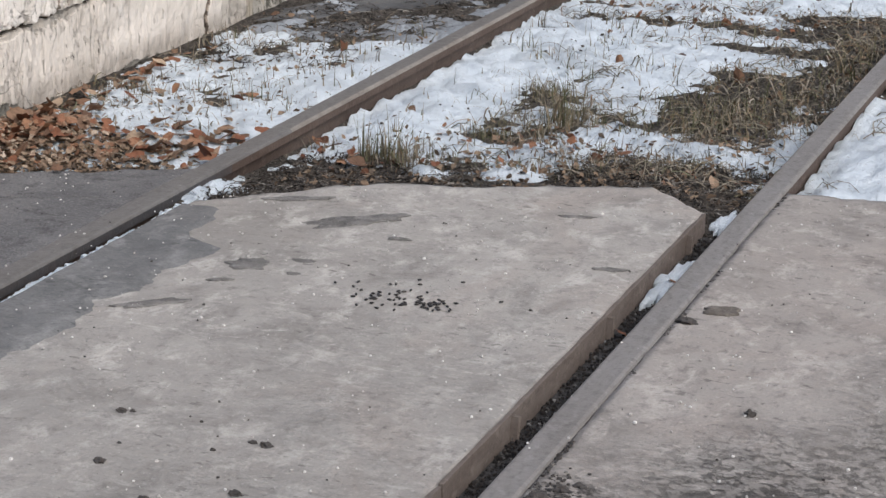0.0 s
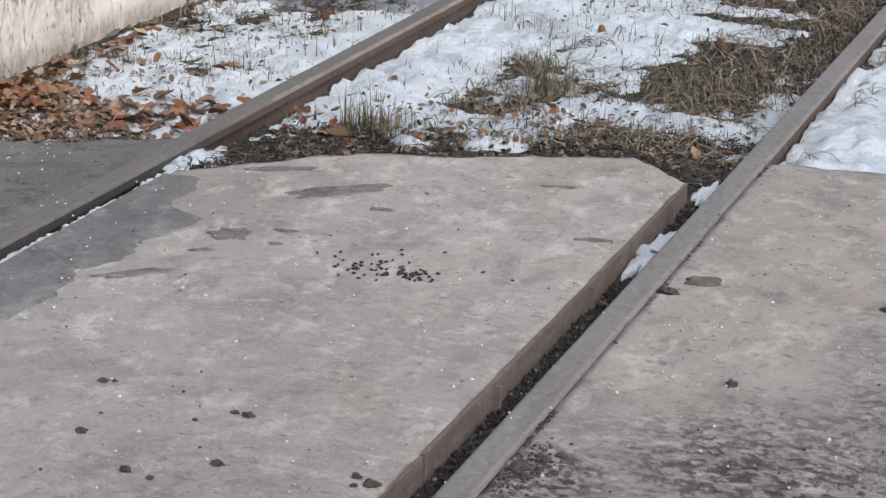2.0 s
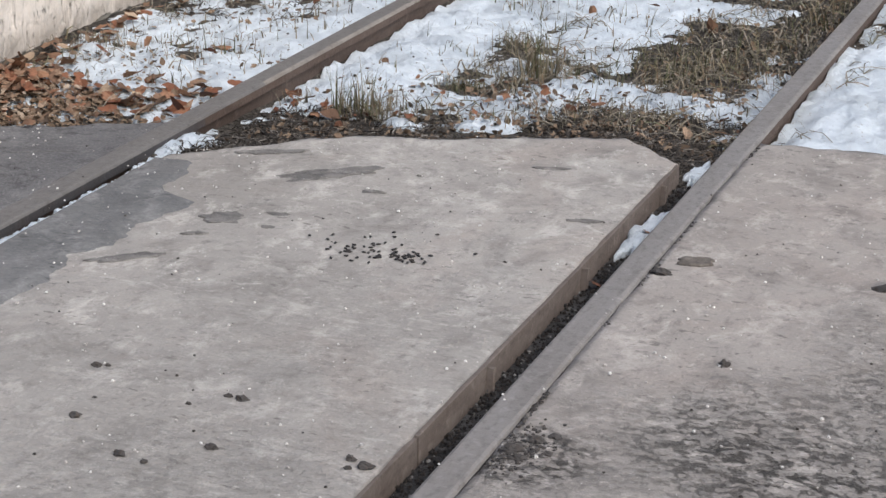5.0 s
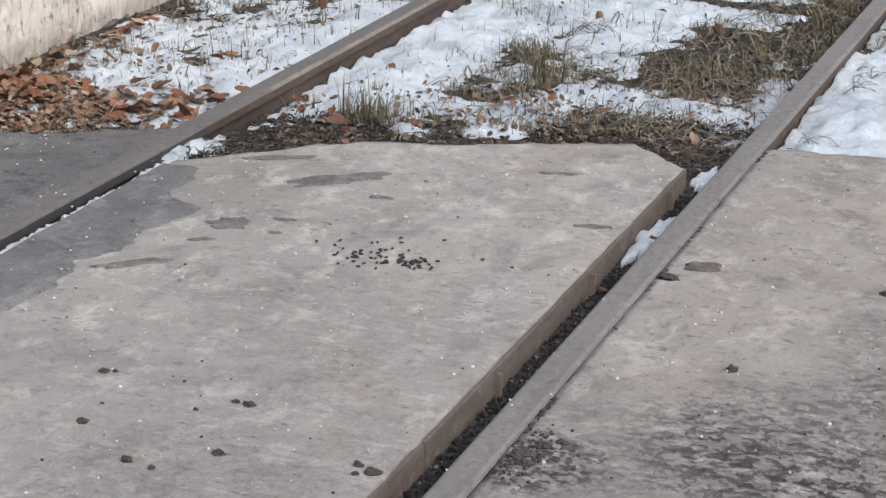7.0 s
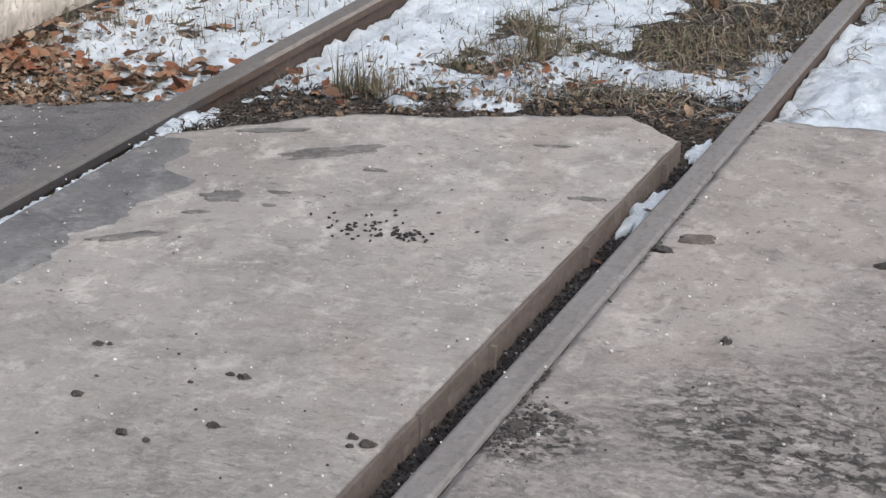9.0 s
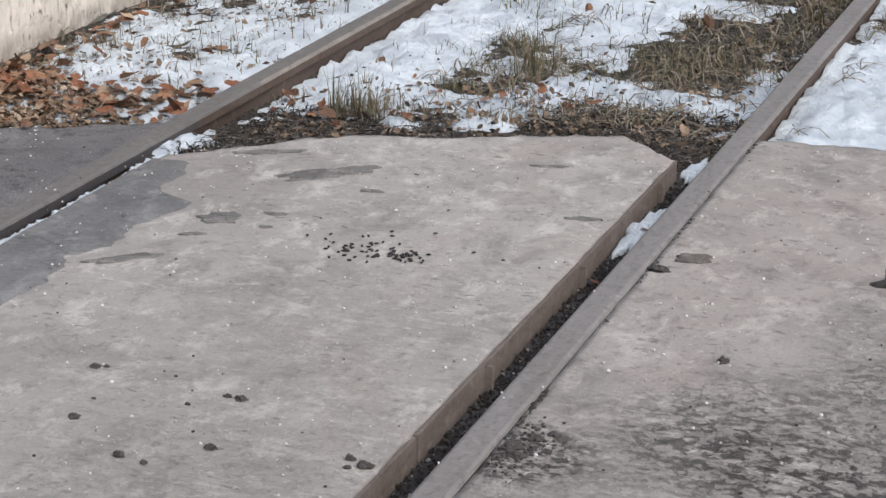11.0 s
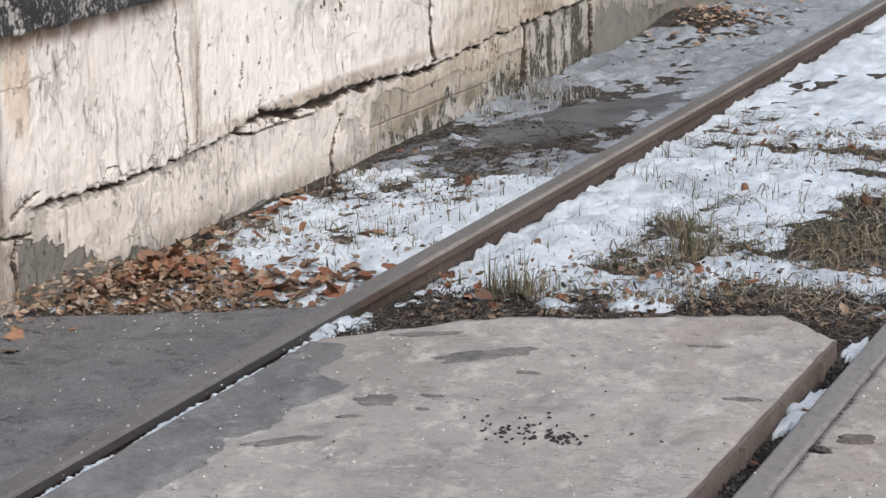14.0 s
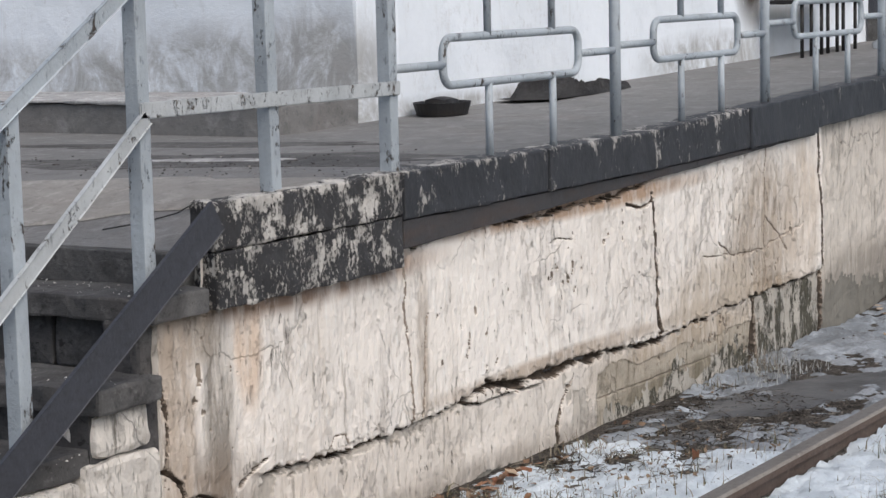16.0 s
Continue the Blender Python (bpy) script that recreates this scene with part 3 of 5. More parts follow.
def snow_sheet(x0, x1, y0, y1, material, label):
    """Snow that lies where its depth is above nothing."""
    xs = steps((x0, 2.6, 0.018), (2.6, x1, 0.1)) if x1 > 2.6 else steps((x0, x1, 0.018))
    spans = [(max(y0, a), min(y1, b), s) for a, b, s in ((-9, 4.0, 0.018), (4.0, 8.0, 0.04), (8.0, 26.0, 0.3)) if y0 < b and y1 > a]
    thing("snow", mesh_of("snow", *grid(xs, steps(*spans), lambda x, y: bed(x, y) - 0.002 + snow_depth(x, y)), material, True), label=label, category="snow", kind="stuff")


snow_sheet(-1.04, -0.055, -0.55, 1.8, SNOW, "patchy old melting snow beside the wall")
snow_sheet(-1.04, -0.055, 1.8, 26.0, SLUSH, "grey thawing slush and ice beside the wall")
snow_sheet(-0.02, 1.54, -0.45, 26.0, SNOW, "patchy old melting snow between the rails")
snow_sheet(1.575, 3.6, 0.36, 26.0, SNOW, "old melting snow beside the concrete slab")

# ---- rails ----
HEAD = [(0.0, 0.0), (0.0275, 0.0), (0.0345, -0.003), (0.0375, -0.010), (0.0375, -0.034), (0.012, -0.050)]
WEB = [(0.012, -0.050), (0.009, -0.10), (0.012, -0.135)]
FOOT = [(0.012, -0.135), (0.070, -0.152), (0.075, -0.165)]
RAIL_STEPS = steps((-14, -3, 1.0), (-3, 9, 0.06), (9, 60, 1.5))


def rail_piece(name, outline, centre, side, materials, thing_of):
    """One rolled part of a rail, from half its outline."""
    ring = outline + [(-px, pz) for px, pz in reversed(outline) if px > 0]
    verts, faces, index, k = [], [], [], len(ring)
    for y in RAIL_STEPS:
        for px, pz in ring:
            wob = 0.0012 * fbm(px * 20, y, pz * 20, 4, 8) if pz < -0.005 else 0.0005 * fbm(px * 30, y, 0, 3, 5)
            verts.append((centre + px + wob, y, pz + wob))
    for j in range(len(RAIL_STEPS) - 1):
        for i in range(k):
            a, b = ring[i], ring[(i + 1) % k]
            faces.append((j * k + i, j * k + (i + 1) % k, (j + 1) * k + (i + 1) % k, (j + 1) * k + i))
            low = min(a[1], b[1])
            worn = RAIL_STEPS[j] > 0.3 and -0.011 < low < -0.0029 and (a[0] + b[0]) * side < 0 and abs(a[0] - b[0]) < 0.02
            # Sides down beside the slab get darker steel, the slot's shade in its colour.
            slot_shade = RAIL_STEPS[j] < -0.12
            index.append(0 if len(materials) == 1 else (2 if worn else (0 if low > -0.011 else (3 if slot_shade else 1))))
    part(name, mesh_of(name, verts, faces, materials, index=index), None, thing_of)


def rail(inner, side, label):
    """A rail with head, web and foot; inner: x of the gauge face; side: 1 where the head lies to +x of it."""
    centre = inner + side * 0.0375
    ob = thing("rail", label=label, category="rail", group="rails of the track")
    rail_piece("head", HEAD, centre, side, [RAIL_TOP if side > 0 else RAIL_DULL, RAIL_SIDE, RAIL_EDGE, CHANNEL], ob)
    rail_piece("web", WEB, centre, side, [RAIL_SIDE], ob)
    rail_piece("foot", FOOT, centre, side, [RAIL_SIDE], ob)


rail(0.0, -1, "rusty brown steel rail with a worn grey head beside snow")
rail(1.52, 1, "worn grey steel rail set flush between concrete slabs")


# ---- concrete crossing ----
def paving(name, xs, ends, y0, top, bottom, material, label, category):
    """A cast slab with an uneven top; ends(x): where it stops along the track."""
    rows = 150
    verts, faces = [], []
    for j in range(rows + 1):
        for x in xs:
            y = y0 + (ends(x) - y0) * (j / rows) ** 0.8
            rim = min(x - xs[0], xs[-1] - x, ends(x) - y)
            chip = -0.006 * max(0.0, 1 - rim / 0.02) * (0.6 + fbm(x, y, 4.0, 4, 12))
            pit = -0.006 * max(0.0, fbm(x, y, 9.0, 4, 7) - 0.62)
            dip = -0.012 * max(0.0, 1 - (x - 0.06) / 0.30) if 0 < x < 0.4 else 0.0
            verts.append((x, y, top + dip + 0.005 * fbm(x, y, 0.0, 5, 2.2) + chip + pit))
    w = len(xs)
    faces = [(j * w + i, j * w + i + 1, (j + 1) * w + i + 1, (j + 1) * w + i) for j in range(rows) for i in range(w - 1)]
    loop = [i for i in range(w)] + [j * w + w - 1 for j in range(1, rows + 1)] + [rows * w + i for i in range(w - 2, -1, -1)] + [j * w for j in range(rows - 1, 0, -1)]
    base = len(verts)
    verts += [(verts[i][0], verts[i][1], bottom) for i in loop]
    for a in range(len(loop)):
        b = (a + 1) % len(loop)
        faces.append((loop[a], base + a, base + b, loop[b]))
    return thing(name, mesh_of(name, verts, faces, material, True), label=label, category=category)


slab = paving("concrete_slab", steps((0.062, 1.432, 0.0137)), slab_edge, -5.2, 0.0, -0.16, CONCRETE, "worn grey concrete slab between the rails, chipped and stained", "slab")
for y0, y1 in ((-5.2, -2.02), (-2.015, -0.02)):
    part("edge_angle", rough_box((1.433, y0, -0.085), (1.444, y1, 0.004), 0.06, 0.003, 0.002, y0), ANGLE, slab, "rusty steel angle along the slab's edge")
for y in (-0.22, -0.94, -1.62):
    part("anchor_tab", bar((1.452, y, -0.055), (1.452, y + 0.008, -0.005), 0.016, 0.012, 0.002), ANGLE, slab)

SPOTS = [  # dark worn places: x, y, half sizes, turn
    (0.49, -0.96, 0.055, 0.040, 0.3), (0.60, -0.88, 0.033, 0.016, 0.3), (0.62, -0.98, 0.020, 0.012, 0.2), (0.58, -0.50, 0.17, 0.045, 0.75), (0.35, -0.38, 0.10, 0.022, 0.5),
    (0.40, -1.33, 0.10, 0.020, 0.7), (1.34, -0.60, 0.045, 0.014, 0.2), (1.13, -0.20, 0.05, 0.012, 0.3), (0.75, -0.60, 0.03, 0.010, 0.2), (0.47, -1.10, 0.03, 0.008, 0.5),
]
for i, (x, y, rx, ry, turn) in enumerate(SPOTS):
    part("worn_spot", mesh_of("worn_spot", *blob_patch(x, y, rx, ry, 0.0005, 0.003, turn, i * 3.1, 0.45, 72), SPOT, True), None, slab, "dark worn spot")

# The asphalt that laps over the slab's edge beside the rail.
tv, tf = [], []
rows = 320
for j in range(rows + 1):
    y = -5.0 + (4.45) * j / rows
    right = float(np.interp(y, [-5.0, -2.3, -1.81, -1.6, -1.35, -1.24, -1.16, -1.02, -0.94, -0.87, -0.84, -0.8, -0.64, -0.55], [0.2, 0.22, 0.285, 0.315, 0.295, 0.35, 0.31, 0.325, 0.375, 0.35, 0.29, 0.225, 0.21, 0.19])) + 0.035 * fbm(0.0, y, 2.0, 6, 10)
    for i in range(11):
        s = i / 10
        x = 0.064 + (right - 0.064) * s
        tv.append((x, y, 0.007 - 0.012 * max(0.0, 1 - (x - 0.06) / 0.30) - 0.012 * max(0.0, s - 0.86) / 0.14 + 0.003 * fbm(x, y, 1.0, 4, 9)))
for j in range(rows):
    for i in range(10):
        a = j * 11 + i
        tf.append((a, a + 1, a + 12, a + 11))
part("asphalt_lap", mesh_of("asphalt_lap", tv, tf, TAR, True), None, slab, "dark grey asphalt smeared over the slab")

right_slab = paving("concrete_slab", steps((1.598, 3.4, 0.02)), lambda x: float(np.interp(x, [1.6, 1.75, 1.9, 3.4], [0.34, 0.335, 0.36, 0.42])) + 0.015 * fbm(x, 0, 2, 4, 6), -5.2, -0.004, -0.16, CONCRETE_R, "grey concrete slab outside the rail, sooty in places", "slab")
part("worn_spot", mesh_of("worn_spot", *blob_patch(1.685, -0.775, 0.05, 0.034, -0.003, 0.005, 0.4, 5.5, 0.4), HOLLOW, True), None, right_slab, "dark hollow in the concrete")
asphalt = paving("asphalt", steps((-1.12, -0.083, 0.016)), asphalt_edge, -5.2, -0.012, -0.14, ASPHALT, "dark worn asphalt between the rail and the wall", "asphalt")
for i, (x, y, rx, ry, turn) in enumerate(((-0.55, -0.95, 0.16, 0.05, 0.4), (-0.30, -0.62, 0.14, 0.03, 0.5), (-0.80, -1.25, 0.20, 0.04, 0.3), (-0.25, -1.35, 0.12, 0.04, 0.6), (-0.45, -1.75, 0.22, 0.05, 0.4), (-0.70, -0.72, 0.08, 0.03, 0.2))):
    part("worn_spot", mesh_of("worn_spot", *blob_patch(x, y, rx, ry, -0.0115, 0.004, turn, 20 + i * 2.7, 0.6), ASPHALT_DARK, True), None, asphalt, "dark worn hollow in the asphalt")
thing("pavement", box((-9.0, -14.0, -0.16), (-1.13, -2.6, -0.03), 0.01), ASPHALT, "dark asphalt yard at the foot of the stairs", "pavement", kind="structure")
thing("pavement", box((-1.1, -14.0, -0.16), (6.0, -5.21, -0.012), 0.01), ASPHALT, "asphalt yard", "pavement", kind="structure")


# ---- the loading platform ----
def rise(y):
    """How far the platform climbs towards its far end."""
    return 0.0 if y < 2.4 else 0.028 * (y - 2.4)


def lattice(i, j, seed):
    n = (i * 374761393 + j * 668265263 + seed * 974711) & 0xFFFFFFFF
    n = ((n ^ (n >> 13)) * 1274126177) & 0xFFFFFFFF
    return (n ^ (n >> 16)) / 2.0 ** 31 - 1.0


def field(a, b, seed, octaves=4, scale=1.0, keep=0.55):
    """Smooth noise of two arrays, about -1 to 1."""
    total, amount, most = 0.0, 1.0, 0.0
    for o in range(octaves):
        u, v = a * scale, b * scale
        i, j = np.floor(u).astype(np.int64), np.floor(v).astype(np.int64)
        f, g = u - i, v - j
        f, g = f * f * (3 - 2 * f), g * g * (3 - 2 * g)
        low = lattice(i, j, seed + o) * (1 - f) + lattice(i + 1, j, seed + o) * f
        high = lattice(i, j + 1, seed + o) * (1 - f) + lattice(i + 1, j + 1, seed + o) * f
        total, most = total + amount * (low * (1 - g) + high * g), most + amount
        amount, scale = amount * keep, scale * 2.03
    return 1.7 * total / most


# Crack floors: brown dirt, with the shade of the crack mixed into the colour.
CRACK = make_concrete("dirt_and_shade_in_cracks", (0.085, 0.068, 0.056), (0.15, 0.118, 0.092), (0.035, 0.03, 0.026), (0.065, 0.052, 0.043))
CEMENT = make_whitewash("bare_cement", (0.215, 0.205, 0.182), (0.17, 0.16, 0.14), (0.13, 0.122, 0.105), (0.06, 0.055, 0.045), 0.5)
CEMENT_PALE = make_whitewash("thin_worn_whitewash", (0.53, 0.49, 0.44), (0.40, 0.365, 0.325), (0.33, 0.30, 0.265), (0.14, 0.125, 0.11), 0.5)
TAN = make_whitewash("tan_stained_plaster", (0.44, 0.395, 0.33), (0.30, 0.26, 0.205), (0.22, 0.185, 0.14), (0.09, 0.075, 0.055), 0.8, (((-1.03, 3.0, -0.02), (0.3, 1.0, 0.10), (0.16, 0.14, 0.10)),))
HAIR = make_concrete("dirt_in_hairline", (0.27, 0.225, 0.185), (0.40, 0.345, 0.295), (0.13, 0.105, 0.085), (0.20, 0.165, 0.135))
MOSSY = make_peeling("whitewash_flaked_to_mossy_stone", (0.50, 0.47, 0.42), (0.095, 0.09, 0.07), 0.495, 0.535, 12, (1, 1, 0.45), 0.9)

CRACKS = [  # lines of (y, height); half width at the first and last point; depth
    (((0.50, 0.97), (0.55, 0.78), (0.56, 0.60), (0.59, 0.42), (0.60, 0.22)), 0.0028, 0.0022, 0.012),
    (((0.70, 0.60), (0.68, 0.36), (0.66, 0.24)), 0.0012, 0.0026, 0.010),
    (((1.83, 0.19), (1.73, 0.078), (1.69, -0.006), (1.71, -0.10), (1.75, -0.20)), 0.0025, 0.024, 0.035),
    (((2.55, 0.85), (2.57, 0.757), (2.60, 0.509), (2.61, 0.284), (2.65, 0.22)), 0.0030, 0.014, 0.03),
    (((4.52, 0.97), (4.54, 0.543), (4.56, 0.308), (4.58, 0.07), (4.58, -0.2)), 0.005, 0.036, 0.05),
    (((3.70, 0.24), (3.70, 0.10), (3.71, -0.2)), 0.020, 0.050, 0.06),
    (((3.82, 0.92), (3.82, 0.594), (3.81, 0.26)), 0.0012, 0.0028, 0.010),
    (((3.10, 0.50), (3.38, 0.482), (3.78, 0.46), (4.05, 0.50), (4.32, 0.535)), 0.0014, 0.0018, 0.008),
    (((3.40, 0.48), (3.25, 0.56)), 0.0016, 0.001, 0.007),
    (((3.82, 0.62), (4.02, 0.50), (4.10, 0.42)), 0.0014, 0.001, 0.007),
    (((-0.82, 0.35), (-0.75, 0.332), (-0.70, 0.286), (-0.69, 0.241), (-0.71, 0.185), (-0.80, 0.196)), 0.006, 0.008, 0.03),
    (((-0.69, 0.235), (-0.62, 0.234), (-0.53, 0.197), (-0.44, 0.165), (-0.31, 0.145)), 0.0045, 0.0045, 0.025),
    (((-0.39, 0.16), (-0.42, 0.08), (-0.41, -0.05)), 0.005, 0.010, 0.03),
    (((-0.41, 0.221), (-0.36, 0.245), (-0.28, 0.275)), 0.006, 0.003, 0.025),
    (((-0.71, 0.185), (-0.66, 0.07), (-0.69, -0.1)), 0.004, 0.012, 0.025),
    (((-0.79, 0.62), (-0.76, 0.50), (-0.77, 0.34)), 0.006, 0.004, 0.02),
    (((2.56, 0.82), (2.45, 0.80), (2.30, 0.83)), 0.006, 0.004, 0.02),
    (((1.62, 0.745), (1.70, 0.755), (1.82, 0.735)), 0.0016, 0.0012, 0.008),
    (((0.06, 0.215), (0.10, 0.27), (0.16, 0.262), (0.18, 0.225)), 0.0010, 0.0010, 0.006),
]


def near_line(a, b, line, w0, w1):
    """Distance from a line of points, in half widths that change from w0 to w1."""
    best = np.full(a.shape, 99.0)
    count = len(line) - 1
    for k, ((y0, z0), (y1, z1)) in enumerate(zip(line, line[1:])):
        along = ((a - y0) * (y1 - y0) + (b - z0) * (z1 - z0)) / ((y1 - y0) ** 2 + (z1 - z0) ** 2)
        s = np.clip(along, 0, 1)
        far = np.hypot(a - y0 - s * (y1 - y0), b - z0 - s * (z1 - z0))
        best = np.minimum(best, far / (w0 + (w1 - w0) * (k + s) / count))
    return best


wy = np.array(steps((-0.79, 4.9, 0.0048), (4.9, 9.0, 0.02), (9.0, 30.0, 0.25)))
wz = np.array(steps((-0.22, 0.98, 0.0036)))
Y, Z = np.meshgrid(wy, wz, indexing="ij")
big, fine = field(Y, Z, 1, 4, 2.0), field(Y, Z, 5, 4, 12)
brush = field(Y, Z * 0.22, 9, 4, 34)
depth = 0.008 * big + 0.004 * fine + 0.0035 * brush * (0.5 + 0.5 * (field(Y, Z, 12, 2, 1.6) > -0.1))
kind = np.zeros(Y.shape, np.int64)
ragged = 0.55 * field(Y, Z * 0, 21, 5, 9, 0.7)
# The long crack under the plaster's lower edge.
fade = np.interp(Y, [-0.42, -0.25, 4.56, 4.62], [0, 1, 1, 0])
crack = np.interp(Y, [-0.8, -0.23, 0.0, 0.41, 0.63, 0.79, 0.93, 1.12, 1.38, 1.57, 1.96, 2.44, 2.61, 2.91, 3.23, 3.78, 4.42, 4.6], [0.24, 0.234, 0.226, 0.205, 0.221, 0.222, 0.252, 0.281, 0.256, 0.262, 0.245, 0.218, 0.214, 0.22, 0.236, 0.248, 0.259, 0.27]) + 0.020 * ragged + 0.006 * field(Y, Z * 0, 25, 3, 60)
over = Z - crack
half = np.interp(Y, [-0.30, -0.23, 0.1, 0.42, 0.5, 0.75, 0.9, 1.0, 1.2, 1.35, 1.9, 2.2, 2.42, 2.6, 2.75, 3.0, 3.3, 3.5, 3.9, 4.45, 4.58], [0, 0.007, 0.0065, 0.005, 0.002, 0.003, 0.010, 0.014, 0.010, 0.017, 0.016, 0.013, 0.008, 0.015, 0.003, 0.005, 0.008, 0.004, 0.005, 0.008, 0]) * np.clip(0.9 + 0.8 * field(Y, Z * 0, 31, 3, 9), 0.15, 2)
depth += 0.016 * fade * np.clip(over / 0.008, 0, 1)
kind[(over <= 0) & (fade > 0.2)] = 1
gap = 0.055 * np.clip(1 - ((over + half) / (half + 0.0016)) ** 2, 0, 1) * (half > 0.0008) * fade
# A second crack below it, with broken plaster between the two.
between = (Y > 0.92) & (Y < 1.68)
low = np.interp(Y, [0.9, 0.95, 1.07, 1.2, 1.38, 1.56, 1.68], [0.25, 0.232, 0.205, 0.21, 0.207, 0.20, 0.235]) + 0.010 * ragged
gap = np.maximum(gap, between * 0.030 * np.clip(1 - ((Z - low) / (0.0045 + 0.004 * np.abs(fine))) ** 2, 0, 1))
chunk = np.abs(field(Y, Z, 41, 2, 17))
gap = np.maximum(gap, (between & (over < 0) & (Z > low)) * 0.022 * np.clip(1 - chunk / 0.07, 0, 1))
depth += 0.010 * (between & (over < 0) & (Z > low))
bend_y, bend_z = Y + 0.009 * field(Y, Z, 51, 4, 11) + 0.003 * field(Y, Z, 57, 2, 60), Z + 0.009 * field(Y, Z, 61, 4, 11)
chipped = field(Y, Z, 71, 4, 26)
for line, w0, w1, deep in CRACKS:
    off = near_line(bend_y, bend_z, line, w0 + 0.0026, w1 + 0.0026)
    gap = np.maximum(gap, deep * np.clip(1 - off * off, 0, 1))
    depth -= 0.004 * ((off < 4) & (chipped > 0.1 + 0.2 * off))
near = np.clip(1 - np.abs(over) / 0.06, 0, 1) * fade
worn = (near > 0) & (chipped + near > 0.95)
depth -= 0.007 * worn
# Plaster broken off under the kerb.
torn = np.interp(Y, [0.5, 0.59, 0.75, 0.9, 1.07, 1.32, 1.59, 1.74, 1.98, 2.24, 2.35, 2.63, 3.0], [0.99, 0.83, 0.861, 0.873, 0.872, 0.858, 0.85, 0.857, 0.847, 0.851, 0.876, 0.91, 0.99]) + 0.022 * ragged + 0.008 * (chipped > 0.2)
above = Z - torn
depth -= 0.024 * np.clip(above / 0.006, 0, 1) * (Y > 0.5) * (Y < 3.0)
bare = (above > 0) & (Y > 0.5) & (Y < 3.0)
kind[bare] = 1
edge = np.clip(1 - ((above - 0.006) / (0.003 + 0.012 * np.clip(field(Y, Z * 0, 81, 2, 8) + 0.1, 0, 1))) ** 2, 0, 1)
gap = np.maximum(gap, bare * 0.03 * edge)
# What the whitewash has left bare, from place to place.
kind[worn & (over < 0)] = 5
flake = field(Y, Z, 91, 5, 3.6, 0.65)
foot = np.interp(Y, [-0.5, -0.34, -0.27, -0.15, 0.01, 0.07, 0.21, 0.39, 0.53, 1.0, 1.7, 2.0], [0.05, 0.16, 0.105, 0.047, 0.03, -0.025, -0.05, -0.063, -0.085, -0.075, -0.09, -0.3]) + 0.025 * fine + 0.02 * brush
kind[(Y > -0.40) & (Y < 2.0) & (Z < foot)] = 3
kind[(kind == 1) & (Y < 1.0) & (over < 0) & (over > -0.01 - 0.07 * np.clip(flake, 0, 1)) & (Y > -0.15)] = 5
kind[(kind == 1) & (Y < 2.0) & (flake > 0.72)] = 5
tan = np.interp(Y, [2.02, 2.06, 2.2, 2.38, 3.03, 3.65], [-0.3, 0.14, 0.17, 0.135, 0.125, 0.13]) + 0.03 * flake
kind[(Y > 2.02) & (Y < 3.7) & (Z < tan)] = 7
kind[(Y > 2.1) & (Y < 3.7) & (Z < -0.02 + 0.11 * flake + 0.045 * (Y - 2.1) + 0.03 * brush)] = 6
gap = np.maximum(gap, 0.007 * ((Y > 2.05) & (Y < 3.3)) * np.clip(1 - ((Z - 0.046 + 0.012 * (Y - 2.1) - 0.006 * big) / 0.004) ** 2, 0, 1))
kind[(Y > 3.70) & (Y < 4.58) & (over < 0)] = 6
kind[(Y >= 4.58)] = 4
grey = np.interp(Y, [4.58, 4.7, 5.1, 5.5, 6.2, 7.5, 30], [0.05, 0.15, 0.13, 0.10, 0.07, 0.02, 0.0]) + 0.05 * flake + 0.05 * brush
kind[(Y >= 4.58) & (Z < grey)] = 3
depth -= 0.004 * np.isin(kind, (3, 5, 6, 7))
# Scratches and picked holes.
for cy, cz, ry, rz, most in ((1.76, 0.60, 0.16, 0.11, 0.42), (3.8, 0.5, 0.5, 0.25, 0.62), (0.95, 0.45, 0.5, 0.25, 0.74), (-0.6, 0.5, 0.25, 0.5, 0.6), (3.3, 0.1, 0.8, 0.15, 0.55), (2.2, 0.65, 0.5, 0.25, 0.72)):
    close = np.clip(1 - np.hypot((Y - cy) / ry, (Z - cz) / rz), 0, 1)
    gap = np.maximum(gap, 0.011 * ((close > 0) & (field(Y, Z * 0.45, 101, 4, 38) > most + 0.5 * (1 - close))))
kind[gap > 0.0035] = 8
kind[gap > 0.013] = 2
depth -= gap
up = np.where(Y < -0.58, np.minimum(Z, 0.80), Z + np.where(Z > 0.9, 0.9 * np.vectorize(rise)(Y), 0))
wv = np.stack([-1.045 + depth, Y, up], axis=-1).reshape(-1, 3).tolist()
h, flat = len(wz), kind.reshape(-1)
corner = (np.arange(len(wy) - 1)[:, None] * h + np.arange(h - 1)[None, :]).reshape(-1)
wf = np.stack([corner, corner + h, corner + h + 1, corner + 1], axis=-1).tolist()
wi = flat[corner].tolist()
base = len(wv)
wv += [(-1.30, -0.79, -0.22), (-1.30, -0.79, 0.80), (-1.30, 30.0, 0.98), (-1.30, 30.0, -0.22)]
last = (len(wy) - 1) * h
wf += [(base, *range(0, h), base + 1), (base + 3, base + 2, *range(last + h - 1, last - 1, -1))]
wi += [1, 1]
thing("wall_platform", mesh_of("wall_platform", wv, wf, [WHITEWASH, WHITEWASH_LOW, CRACK, CEMENT, WHITEWASH_OLD, CEMENT_PALE, MOSSY, TAN, HAIR], True, wi), label="retaining wall of cracked, flaking whitewashed plaster below the platform", category="wall", kind="structure")

